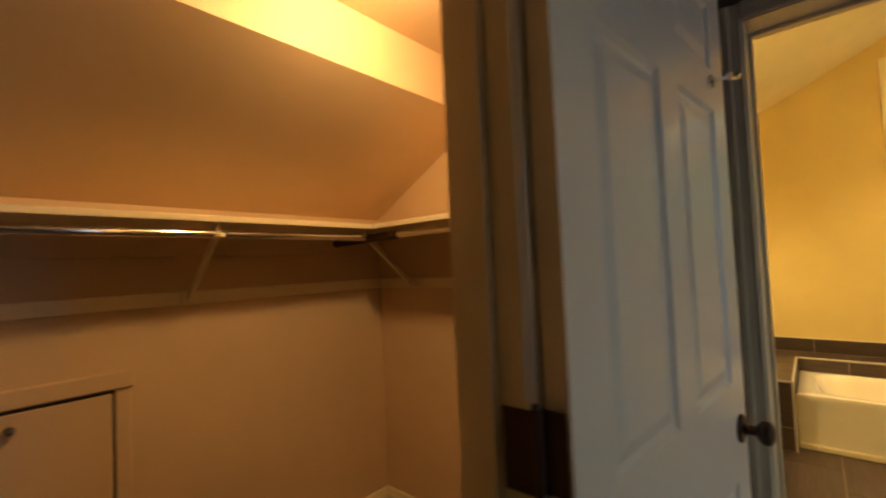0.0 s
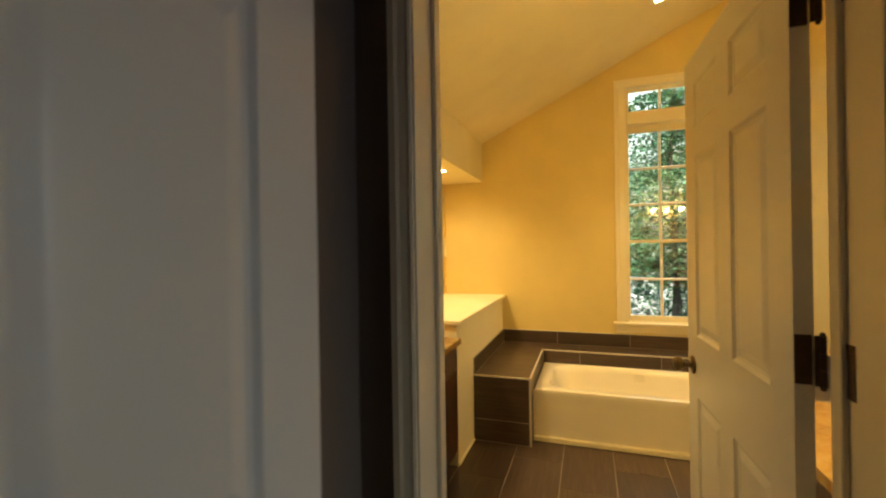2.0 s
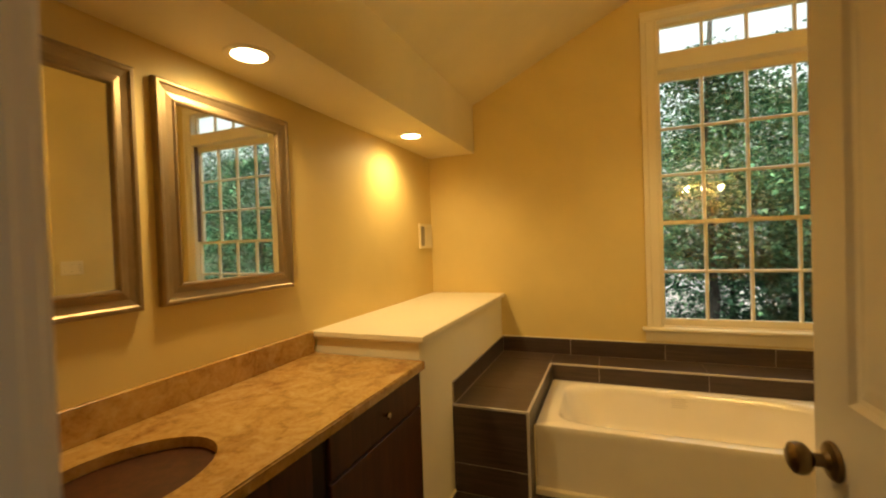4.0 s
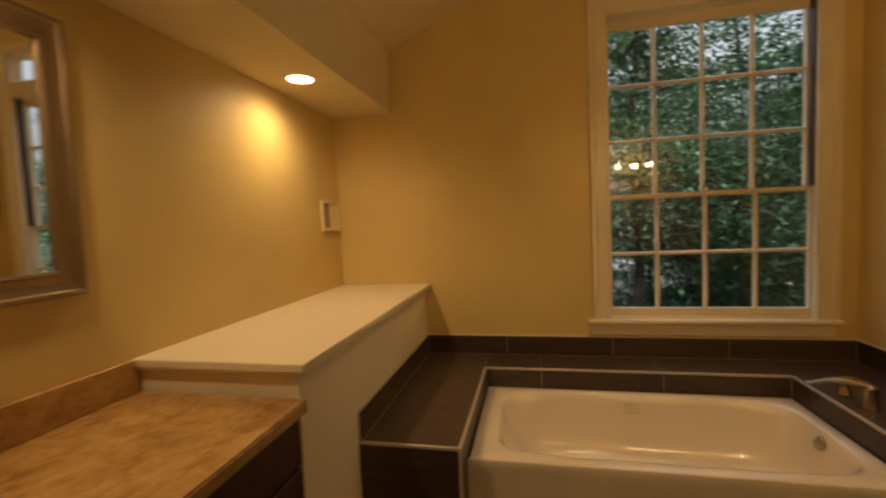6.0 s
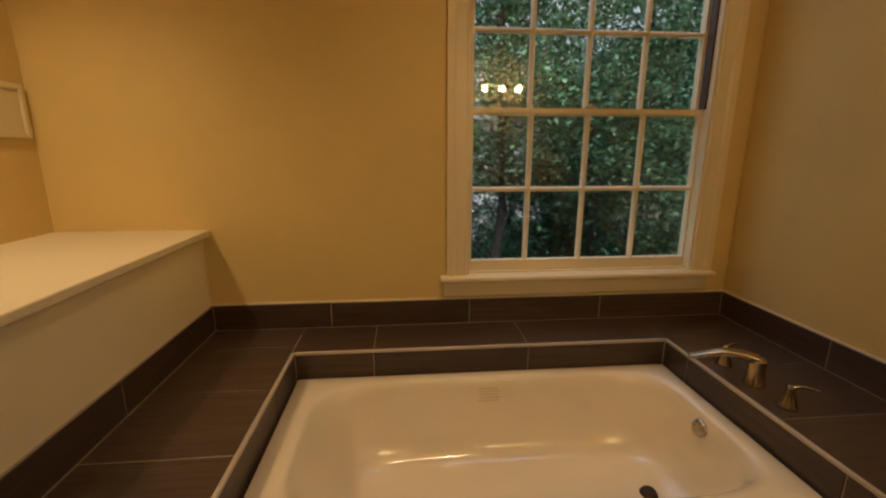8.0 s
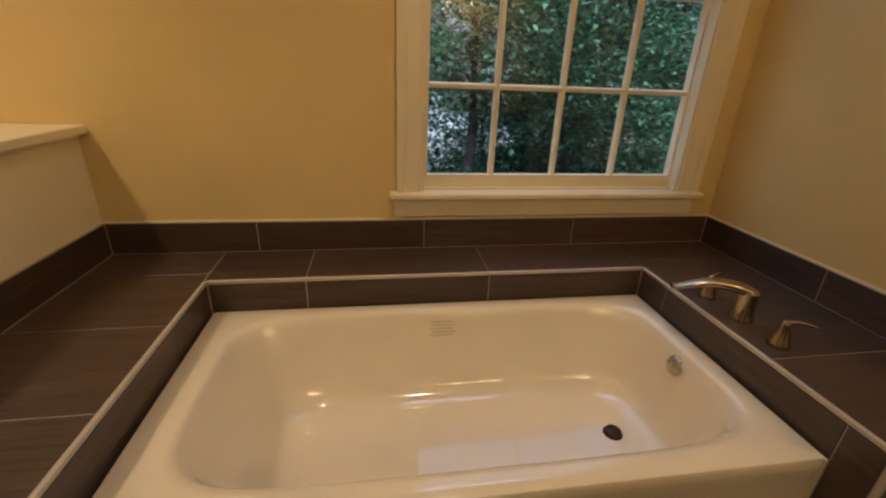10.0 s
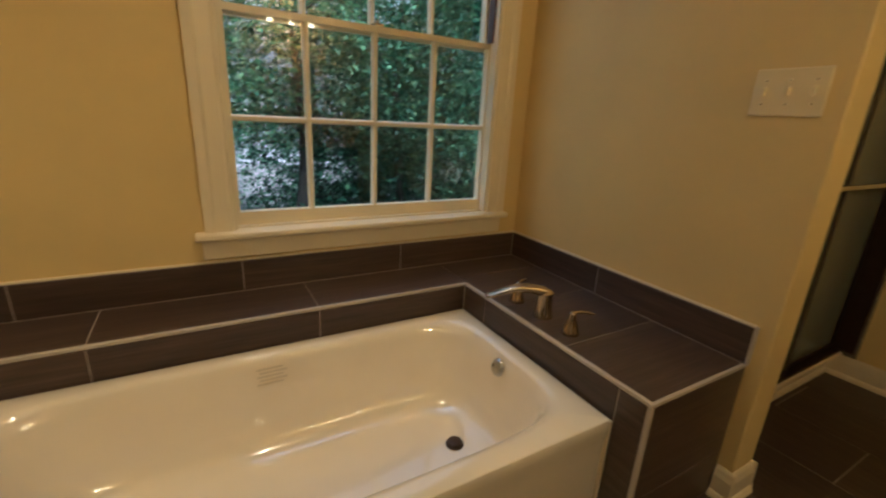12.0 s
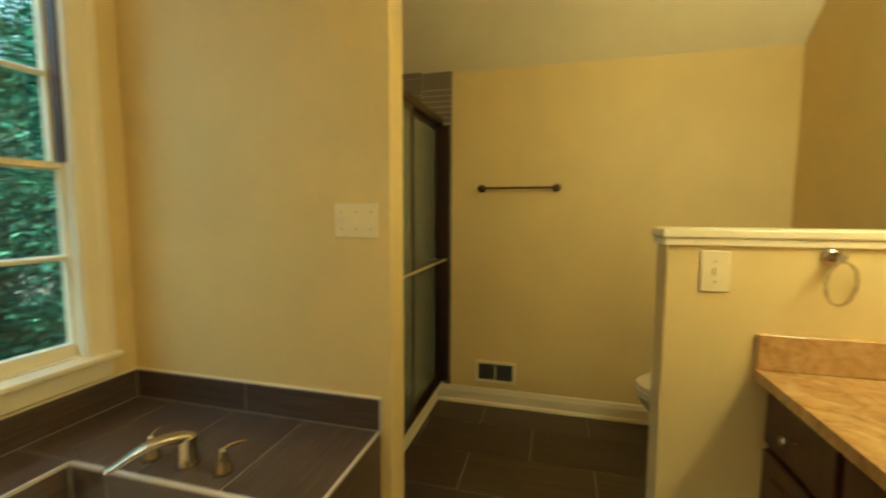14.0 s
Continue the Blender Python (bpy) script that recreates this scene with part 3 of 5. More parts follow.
def tub_bm():
    turns = sorted([360 * k / 96 for k in range(96)] + [45 + 90 * q + d for q in range(4) for d in (-1.3, -0.45, 0.45, 1.3)])
    n = len(turns)
    cx, cy = (TX0 + TX1) / 2, (TY0 + TY1) / 2
    hx, hy = (TX1 - TX0) / 2, (TY1 - TY0) / 2
    bm = bmesh.new()

    def ring(ax, ay, ox, oy, z, p):
        out = []
        for k in range(n):
            a = radians(turns[k])
            c, s = math.cos(a), math.sin(a)
            r = (abs(c) ** p + abs(s) ** p) ** (-1 / p)
            out.append(bm.verts.new((cx + ox + ax * r * c, cy + oy + ay * r * s, z)))
        return out
    zr = 0.362
    rings = [ring(hx - 0.002, hy - 0.010, 0, 0, 0.03, 150), ring(hx - 0.002, hy - 0.008, 0, 0, zr - 0.11, 150), ring(hx - 0.001, hy - 0.004, 0, 0, zr - 0.06, 150), ring(hx, hy, 0, 0, zr - 0.035, 150),
             ring(hx, hy, 0, 0, zr - 0.010, 150), ring(hx - 0.003, hy - 0.003, 0, 0, zr - 0.003, 150), ring(hx - 0.010, hy - 0.010, 0, 0, zr, 150),
             ring(hx - 0.066, hy - 0.046, 0.018, 0.004, zr + 0.001, 6.8), ring(hx - 0.076, hy - 0.058, 0.018, 0.006, zr - 0.003, 6.2), ring(hx - 0.083, hy - 0.068, 0.018, 0.007, zr - 0.014, 5.8),
             ring(hx - 0.093, hy - 0.078, 0.020, 0.008, zr - 0.05, 5.3), ring(hx - 0.115, hy - 0.092, 0.036, 0.009, zr - 0.13, 4.9), ring(hx - 0.140, hy - 0.106, 0.050, 0.009, zr - 0.21, 4.7),
             ring(hx - 0.165, hy - 0.122, 0.060, 0.009, zr - 0.262, 4.6), ring(hx - 0.205, hy - 0.152, 0.068, 0.009, zr - 0.288, 4.3), ring(hx - 0.27, hy - 0.205, 0.074, 0.009, zr - 0.296, 3.6),
             ring(0.2, 0.05, 0.08, 0.009, zr - 0.302, 2)]
    for a, b in zip(rings, rings[1:]):
        for k in range(n):
            bm.faces.new((a[k], a[(k + 1) % n], b[(k + 1) % n], b[k]))
    bm.faces.new(rings[-1])
    bm.faces.new(rings[0])
    return bm


part("shell", tub_bm(), M_TUB, tub, smooth=True)
for a, b in ((0.5012, 0.5095), (2.0115, 2.0198)):
    part("caulk_bead", boxes((a, TY0 + 0.002, 0.0, b, TY0 + 0.022, 0.352)), M_TRIM, tub, "pale caulk bead")
part("overflow_plate", moved(join(lathe([(0, 0.010), (0.010, 0.011), (0.024, 0.009), (0.029, 0.004), (0.031, 0), (0, 0)], 24), moved(lathe([(0, 0), (0.006, 0), (0.006, 0.004), (0, 0.005)], 10), Matrix.Translation((0.0, 0.0, 0.009))), boxes((-0.003, 0.012, 0.008, 0.003, 0.022, 0.0125))),
      Matrix.Translation((1.936, 4.770, 0.308)) @ Matrix.Rotation(radians(-76), 4, 'Y')), M_SATIN, tub, "satin chrome overflow plate", smooth=True)
part("drain", moved(lathe([(0, 0.014), (0.016, 0.015), (0.024, 0.012), (0.026, 0.006), (0.030, 0.002), (0.031, 0.0), (0, 0)], 24), Matrix.Translation((1.775, 4.757, 0.0655))), M_BRONZE, tub, "dark drain stopper", smooth=True)
for k in range(5):
    part("printed_mark", moved(boxes((-0.045 + 0.008 * (k % 2), -0.0006, -0.003, 0.045 - 0.012 * ((k + 1) % 2), 0.0006, 0.003)), Matrix.Translation((1.26, 5.0555 - 0.0022 * k, 0.322 - 0.012 * k)) @ Matrix.Rotation(radians(-10), 4, 'X')), M_INK, tub, "faint grey printed mark")
tagged(finish("tub_base_trim", boxes((0.5025, TY0 - 0.020, 0.0, 2.018, TY0 + 0.012, 0.034), bevel=0.006, seg=2), M_TRIM), "white trim strip along the foot of the tub apron", "trim", kind="structure")

# roman tub filler on the right ledge
fil = thing("tub_faucet", (2.11, 4.77, ZD), "brushed nickel roman tub faucet with arched spout on the tiled ledge", "faucet")
part("spout_base", moved(lathe([(0, 0), (0.034, 0), (0.034, 0.004), (0.031, 0.012), (0.027, 0.040), (0.026, 0.070), (0.027, 0.088), (0.022, 0.094), (0, 0.095)], 24), Matrix.Translation((2.11, 4.77, ZD))), M_NICKEL, fil, smooth=True)


def spout_bm():
    """A blade-like spout: a low arch that flattens towards its lip."""
    bm = bmesh.new()
    rings = []
    side = Vector((0.44, 0.90, 0)).normalized()
    for k in range(15):
        u = k / 14
        p = Vector((2.112 - 0.185 * u, 4.770 + 0.088 * u, ZD + 0.078 + 0.026 * math.sin(math.pi * min(1, 0.12 + 0.95 * u)) - 0.006 * u))
        w, h = 0.024 - 0.008 * u, 0.017 - 0.011 * u
        ring = []
        for q in range(16):
            a = 2 * math.pi * q / 16
            c, sn = math.cos(a), math.sin(a)
            ring.append(bm.verts.new(p + side * (w * math.copysign(abs(c) ** 0.6, c)) + Vector((0, 0, h * math.copysign(abs(sn) ** 0.6, sn)))))
        rings.append(ring)
    for r0, r1 in zip(rings, rings[1:]):
        for q in range(16):
            bm.faces.new((r0[q], r0[(q + 1) % 16], r1[(q + 1) % 16], r1[q]))
    bm.faces.new(rings[0])
    bm.faces.new(rings[-1])
    return bm


part("spout", spout_bm(), M_NICKEL, fil, smooth=True)
for yy, ang in ((4.636, -20), (4.905, 25)):
    hb = moved(lathe([(0, 0), (0.028, 0), (0.029, 0.004), (0.026, 0.012), (0.019, 0.034), (0.012, 0.056), (0.012, 0.064), (0.010, 0.071), (0.005, 0.075), (0, 0.076)], 20), Matrix.Translation((2.105, yy, ZD)))
    h = part("handle_base", hb, M_NICKEL, fil, smooth=True)
    c, s = math.cos(radians(ang)), math.sin(radians(ang))
    part("lever", tube([(2.105, yy, ZD + 0.069), (2.105 + 0.025 * c, yy + 0.025 * s, ZD + 0.074), (2.105 + 0.05 * c, yy + 0.05 * s, ZD + 0.071), (2.105 + 0.075 * c, yy + 0.075 * s, ZD + 0.064)], [0.006, 0.005, 0.0045, 0.003], 10), M_NICKEL, h, smooth=True)

# ---------------------------------------------------------------- boxed shelf beside the vanity
shelf = thing("boxed_shelf", (-0.18, 4.6, 0), "white painted boxed ledge between vanity and tub", "shelf")
part("box", boxes((XL, 3.862, 0, DL, YB, 0.888)), M_SHELF, shelf)
part("top_board", boxes((XL, 3.838, 0.888, 0.130, YB, 0.915), bevel=0.004, seg=2), M_SHELF, shelf)
part("cove_moulding", boxes((XL, 3.852, 0.874, DL + 0.008, 3.862, 0.888), (DL, 3.862, 0.876, DL + 0.010, YB, 0.888), bevel=0.004), M_SHELF, shelf)
part("foot_strip", boxes((DL, 3.862, 0.0, DL + 0.010, DF - 0.002, 0.016), bevel=0.003), M_SHELF, shelf)
part("corner_bead", boxes((DL - 0.012, 3.854, 0.0, DL + 0.004, 3.8618, 0.80), bevel=0.002), M_SHELF, shelf)

# ---------------------------------------------------------------- vanities
ZC = 0.81


def raised_front(x, y0, y1, z0, z1, t=0.019):
    """A drawer front or cabinet door on a face looking to +x."""
    bm = boxes((x, y0, z0, x + t, y1, z1), bevel=0.003)
    if z1 - z0 > 0.2:
        bm = join(bm, boxes((x + t - 0.002, y0 + 0.055, z0 + 0.055, x + t + 0.004, y1 - 0.055, z1 - 0.055), bevel=0.0025))
    return bm


def pull(where):
    return moved(lathe([(0, 0), (0.007, 0), (0.005, 0.006), (0.005, 0.014), (0.013, 0.020), (0.014, 0.025), (0.010, 0.030), (0, 0.031)], 14), where)


van = thing("vanity_cabinet", (-0.2, 3.1, 0), "dark espresso wooden vanity cabinet with drawers and doors", "vanity cabinet")
VX = 0.083
part("carcass", boxes((XL, YF + 0.02, 0.10, VX, 3.858, ZC - 0.032)), M_WOOD, van)
# toe kick coloured as if in deep shade
part("toe_kick", boxes((XL, YF + 0.02, 0.0, VX - 0.06, 3.858, 0.10)), M_RECESS_SHADE, van)
# a flat dark strip stands in for the shade between the fronts
part("filler_recess", boxes((VX - 0.001, 3.127, 0.11, VX + 0.002, 3.203, ZC - 0.034)), M_RECESS_SHADE, van, "dark strip painted as shade between the cabinet fronts")
rows = [(3.205, 3.845), (2.76, 3.125), (2.40, 2.735)]
for (a, b) in rows:
    fr = part("drawer_front", raised_front(VX + 0.001, a, b, 0.615, 0.772), M_WOOD, van)
    part("knob", pull(Matrix.Translation((VX + 0.02, (a + b) / 2, 0.694)) @ Matrix.Rotation(radians(90), 4, 'Y')), M_NICKEL, fr, "small nickel knob", smooth=True)
    part("cabinet_door", boxes((VX + 0.001, a, 0.105, VX + 0.020, b, 0.607), bevel=0.003), M_WOOD, van)


def counter_with_sink(x0, x1, y0, y1, z0, z1, cx, cy, ax, ay, n=40):
    """A stone slab with an oval cut-out."""
    bm = bmesh.new()
    angles = sorted([2 * math.pi * (k + 0.5) / n for k in range(n)] + [math.atan2(py - cy, px - cx) % (2 * math.pi) for px in (x0, x1) for py in (y0, y1)])
    rings = []
    for z in (z1, z0):
        o, i = [], []
        for a in angles:
            c, s = math.cos(a), math.sin(a)
            i.append(bm.verts.new((cx + ax * c, cy + ay * s, z)))
            tx = ((x1 - cx) if c > 0 else (cx - x0)) / max(abs(c), 1e-6)
            ty = ((y1 - cy) if s > 0 else (cy - y0)) / max(abs(s), 1e-6)
            o.append(bm.verts.new((cx + min(tx, ty) * c, cy + min(tx, ty) * s, z)))
        rings += [o, i]
    m = len(angles)
    for a, b in ((0, 1), (2, 3), (0, 2), (1, 3)):
        for k in range(m):
            bm.faces.new((rings[a][k], rings[a][(k + 1) % m], rings[b][(k + 1) % m], rings[b][k]))
    return bm


def sink_bm(cx, cy, ax, ay, z):
    prof = [(1.03, 0.0), (1.0, -0.004), (0.97, -0.05), (0.86, -0.10), (0.6, -0.135), (0.25, -0.145), (0.0, -0.146)]
    return moved(lathe(prof, 36), Matrix.Translation((cx, cy, z)) @ Matrix.Diagonal((ax, ay, 1, 1)))


top = thing("vanity_countertop", (-0.2, 3.1, ZC), "polished gold granite countertop with backsplash and undermount sink", "countertop")
part("slab", counter_with_sink(XL + 0.001, 0.127, YF + 0.004, 3.8455, ZC - 0.030, ZC, -0.16, 2.78, 0.17, 0.22), M_GRANITE, top)
part("backsplash", boxes((XL + 0.001, YF + 0.022, ZC + 0.0005, XL + 0.021, 3.837, ZC + 0.105), bevel=0.002), M_GRANITE, top)
part("sidesplash", boxes((XL + 0.022, YF + 0.004, ZC + 0.0005, 0.10, YF + 0.022, ZC + 0.105), bevel=0.002), M_GRANITE, top)
part("sink_basin", sink_bm(-0.16, 2.78, 0.17, 0.22, ZC - 0.031), M_CERAMIC, top, "white oval undermount basin", smooth=True)
part("front_edge", boxes((0.1255, YF + 0.004, ZC - 0.036, 0.131, 3.8455, ZC - 0.004), bevel=0.002), M_GRANITE, top)

HX2 = 2.46
van2 = thing("second_vanity_cabinet", (2.0, 2.8, 0), "dark espresso wooden vanity beside the half wall", "vanity cabinet")
part("carcass", boxes((1.42, YV, 0.10, HX2, 3.10, ZC - 0.032)), M_WOOD, van2)
# toe kick again carries its shade in the colour
part("toe_kick", boxes((1.42, YV, 0.0, HX2, 3.04, 0.10)), M_RECESS_SHADE, van2)
rot = Matrix.Translation((0, 3.10, 0)) @ Matrix.Rotation(radians(90), 4, 'Z')
for (a, b) in ((-2.44, -2.14), (-2.11, -1.78), (-1.75, -1.44)):
    fr = part("drawer_front", moved(raised_front(0.001, a, b, 0.61, 0.755), rot), M_WOOD, van2)
    part("knob", pull(Matrix.Translation((-(a + b) / 2, 3.121, 0.685)) @ Matrix.Rotation(radians(-90), 4, 'X')), M_NICKEL, fr, "small nickel knob", smooth=True)
    dr = part("cabinet_door", moved(raised_front(0.001, a, b, 0.125, 0.59), rot), M_WOOD, van2)
    part("knob", pull(Matrix.Translation((-b + 0.04 if b < -2 else -a - 0.04, 3.121, 0.53)) @ Matrix.Rotation(radians(-90), 4, 'X')), M_NICKEL, dr, "small nickel knob", smooth=True)
top2 = thing("second_countertop", (2.0, 2.8, ZC), "polished gold granite countertop against the half wall", "countertop")
part("slab", counter_with_sink(1.41, HX2 - 0.001, YV + 0.001, 3.15, ZC - 0.030, ZC, 1.92, 2.80, 0.22, 0.17), M_GRANITE, top2)
part("backsplash", boxes((HX2 - 0.020, YV + 0.022, ZC + 0.0005, HX2 - 0.001, 3.148, ZC + 0.100), bevel=0.002), M_GRANITE, top2)
part("backsplash", boxes((1.41, YV + 0.001, ZC + 0.0005, HX2 - 0.001, YV + 0.021, ZC + 0.100), bevel=0.002), M_GRANITE, top2)
part("sink_basin", sink_bm(1.92, 2.80, 0.22, 0.17, ZC - 0.031), M_CERAMIC, top2, "white oval undermount basin", smooth=True)

hw = thing("half_wall", (HX2 + 0.06, 2.9, 0), "cream painted half wall with a white wooden cap", "half wall", kind="structure")
part("wall", boxes((HX2, YV, 0, HX2 + 0.12, 3.385, 1.162), bevel=0.003), M_WALL, hw)
part("cap", boxes((HX2 - 0.016, YV, 1.172, HX2 + 0.136, 3.400, 1.198), bevel=0.005, seg=2), M_TRIM, hw, "white cap board")
part("cap_moulding", boxes((HX2 - 0.010, YV, 1.150, HX2, 3.394, 1.172), (HX2 + 0.12, YV, 1.150, HX2 + 0.13, 3.394, 1.172), (HX2, 3.385, 1.150, HX2 + 0.12, 3.395, 1.172), bevel=0.003), M_TRIM, hw)

# ---------------------------------------------------------------- lamps of the place
def downlight(where, watts, tilt=0.0, spot=130, blend=0.8, aim=(0.0, 0.0)):
    d = thing("recessed_downlight", where, "lit round recessed downlight with white trim ring", "ceiling light", "recessed ceiling lights")
    m = Matrix.Translation(where) @ Matrix.Rotation(tilt, 4, 'Y')
    part("trim_ring", moved(lathe([(0.060, -0.001), (0.062, -0.005), (0.078, -0.006), (0.084, -0.003), (0.085, 0.001)], 32), m), M_TRIM, d, smooth=True)
    part("lens", moved(lathe([(0.0, -0.0035), (0.060, -0.003)], 32), m), M_BULB, d, "glowing warm lens")
    lamp("downlight_lamp", 'SPOT', tuple(m @ Vector((0, 0, -0.03))), watts, DOWN, 0.05, (where[0] + aim[0], where[1] + aim[1], 0.0), spot, blend)
    return d


SOFFIT_W, VAULT_W, VANITY_W, CLOSET_W, HALL_W = 24, 54, 5.8, 13, 2.1
for y in (4.635, 3.33):
    downlight((-0.272, y, 2.01), SOFFIT_W, 0.0, 166, 1.0)
for x, y in ((1.40, 4.60),):
    downlight((x, y, 2.385 + SL * (x + 0.083) - 0.002), VAULT_W, -math.atan(SL), 66, 0.9, (-0.45, 0.15))
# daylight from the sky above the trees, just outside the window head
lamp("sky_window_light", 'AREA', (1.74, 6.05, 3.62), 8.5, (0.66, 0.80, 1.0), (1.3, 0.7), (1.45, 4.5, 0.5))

# ---------------------------------------------------------------- vanity light
M_BRASS = material("satin_brass", (0.74, 0.54, 0.22), 0.45, 0.35, metal((0.74, 0.54, 0.22), 0.45))
vl = thing("vanity_light", (2.0, YV, 1.85), "brass vanity light bar with three lit bulbs on the wall", "wall light")
part("backplate", boxes((1.66, YV, 1.755, 2.34, YV + 0.022, 2.0), bevel=0.009, seg=3), M_BRASS, vl)
part("backplate_rim", boxes((1.675, YV + 0.022, 1.77, 2.325, YV + 0.028, 1.782), (1.675, YV + 0.022, 1.973, 2.325, YV + 0.028, 1.985), bevel=0.002), M_BRASS, vl)
for k in (-1, 0, 1):
    x = 2.0 + 0.185 * k
    part("socket", moved(lathe([(0, 0), (0.030, 0), (0.028, 0.006), (0.020, 0.012), (0.018, 0.040), (0, 0.041)], 18), Matrix.Translation((x, YV + 0.02, 1.885)) @ Matrix.Rotation(radians(-90), 4, 'X')), M_BRASS, vl, smooth=True)
    part("bulb", moved(lathe([(0.012, 0), (0.016, 0.012), (0.030, 0.032), (0.034, 0.050), (0.028, 0.070), (0.014, 0.082), (0, 0.085)], 18), Matrix.Translation((x, YV + 0.058, 1.885)) @ Matrix.Rotation(radians(-90), 4, 'X')), M_GLOBE, vl, "glowing globe bulb", smooth=True)
    lamp("vanity_bulb", 'POINT', (x, YV + 0.185, 1.885), VANITY_W, GLOBE, 0.03)

# closet ceiling lamp, lit
cl = thing("closet_ceiling_light", (-0.04, 1.28, EC), "lit flush glass dome light on the closet ceiling", "ceiling light")
part("base_ring", moved(lathe([(0, 0), (0.085, 0), (0.088, -0.006), (0.080, -0.014), (0, -0.014)], 24), Matrix.Translation((-0.04, 1.28, EC))), M_TRIM, cl, smooth=True)
part("dome", moved(lathe([(0.078, -0.014), (0.070, -0.030), (0.045, -0.042), (0, -0.047)], 24), Matrix.Translation((-0.04, 1.28, EC))), M_SHADE, cl, "glowing glass dome", smooth=True)
lamp("closet_bulb", 'POINT', (-0.04, 1.28, EC - 0.068), CLOSET_W, (1.0, 0.60, 0.28), 0.06)
lamp("hall_window_light", 'AREA', (2.76, 1.7, 1.3), HALL_W, (0.52, 0.60, 1.0), (0.78, 1.56), (0, 1.7, 1.3))


# ---------------------------------------------------------------- framed mirrors
def frame_profile():
    """(across from outer edge, proud) of the wide stepped moulding."""
    return [(0, 0), (0, 0.020), (0.006, 0.026), (0.014, 0.026), (0.020, 0.021), (0.040, 0.017), (0.058, 0.021), (0.064, 0.026), (0.069, 0.025), (0.073, 0.014), (0.073, 0.004), (0.073, 0)]


def wall_mirror(y0, y1, z0, z1):
    m = thing("wall_mirror", (XL, (y0 + y1) / 2, z0), "rectangular mirror in a wide champagne silver frame on the wall", "mirror", "mirrors over the vanity")
    bm = bmesh.new()
    rings = []
    for a, p in frame_profile():
        rings.append([bm.verts.new(q) for q in ((XL + p, y0 + a, z0 + a), (XL + p, y1 - a, z0 + a), (XL + p, y1 - a, z1 - a), (XL + p, y0 + a, z1 - a))])
    for a, b in zip(rings, rings[1:]):
        for k in range(4):
            bm.faces.new((a[k], a[(k + 1) % 4], b[(k + 1) % 4], b[k]))
    part("frame", bm, M_FRAME, m)
    w = 0.0725
    bm = boxes((XL + 0.009, y0 + w, z0 + w, XL + 0.0125, y1 - w, z1 - w))
    part("glass", bm, M_MIRROR, m, "clear mirror glass")


wall_mirror(3.105, 3.715, 1.146, 1.893)
wall_mirror(2.435, 3.045, 1.146, 1.893)

# ---------------------------------------------------------------- plates, vents, towel hardware
pl = thing("recessed_wall_panel", (XL, 5.25, 1.37), "small white framed panel with a grey insert on the wall", "wall panel")
part("frame", boxes((XL, 5.130, 1.280, XL + 0.014, 5.150, 1.472), (XL, 5.340, 1.280, XL + 0.014, 5.360, 1.472), (XL, 5.150, 1.280, XL + 0.014, 5.340, 1.300), (XL, 5.150, 1.452, XL + 0.014, 5.340, 1.472), bevel=0.003), M_CEIL, pl)
part("grey_insert", boxes((XL, 5.150, 1.300, XL + 0.005, 5.235, 1.452)), material("grey_screen", (0.27, 0.215, 0.14), 0.35), pl, "dark grey insert")
part("white_insert", boxes((XL, 5.236, 1.300, XL + 0.008, 5.340, 1.452), bevel=0.002), M_CEIL, pl, "white insert")


def cover_plate(name, label, corner, width, gangs):
    """A wall plate seen on a face that looks to -x; along y from corner."""
    x, y, z = corner
    p = thing(name, (x, y + width / 2, z), label, "switch plate")
    part("plate", boxes((x - 0.006, y, z, x, y + width, z + 0.117), bevel=0.0035, seg=2), M_PLASTIC, p)
    for g in range(gangs):
        c = y + width * (g + 0.5) / gangs
        tg = part("toggle", boxes((x - 0.013, c - 0.005, z + 0.050, x - 0.0055, c + 0.005, z + 0.072), bevel=0.0015), M_PLASTIC, p, "small toggle lever")
        for dz in (0.030, 0.088):
            part("screw", moved(lathe([(0, 0.0015), (0.0025, 0.001), (0.003, 0)], 8), Matrix.Translation((x - 0.006, c, z + dz)) @ Matrix.Rotation(radians(-90), 4, 'Y')), M_NICKEL, p)
    return p


cover_plate("switch_plate", "cream three-gang light switch plate on the wall", (XR, 4.279, 1.153), 0.166, 3)
cover_plate("small_switch_plate", "cream single switch plate on the half wall", (HX2, 3.222, 1.020), 0.075, 1)

ring = thing("towel_ring", (HX2, 2.99, 1.13), "nickel towel ring hanging on the half wall", "towel ring")
part("mount", moved(lathe([(0, 0), (0.024, 0), (0.024, 0.004), (0.014, 0.010), (0.009, 0.030), (0.012, 0.040), (0.010, 0.048), (0, 0.050)], 18), Matrix.Translation((HX2, 2.99, 1.128)) @ Matrix.Rotation(radians(-90), 4, 'Y')), M_NICKEL, ring, smooth=True)
pts = [(HX2 - 0.044 - 0.034 * math.sin(a), 2.985 + 0.052 * math.sin(a), 1.118 - 0.056 * (1 - math.cos(a))) for a in [2 * math.pi * k / 40 for k in range(41)]]
part("ring", tube(pts, 0.0034, 8), M_NICKEL, ring, "thin nickel ring", smooth=True)

bar = thing("towel_bar", (XF, 3.925, 1.385), "dark bronze towel bar on the toilet room wall", "towel bar")
for y in (3.70, 4.15):
    part("post", moved(lathe([(0, 0), (0.024, 0), (0.024, 0.005), (0.013, 0.010), (0.010, 0.040), (0.015, 0.050), (0.015, 0.066), (0, 0.070)], 16), Matrix.Translation((XF, y, 1.385)) @ Matrix.Rotation(radians(-90), 4, 'Y')), M_BRONZE, bar, smooth=True)
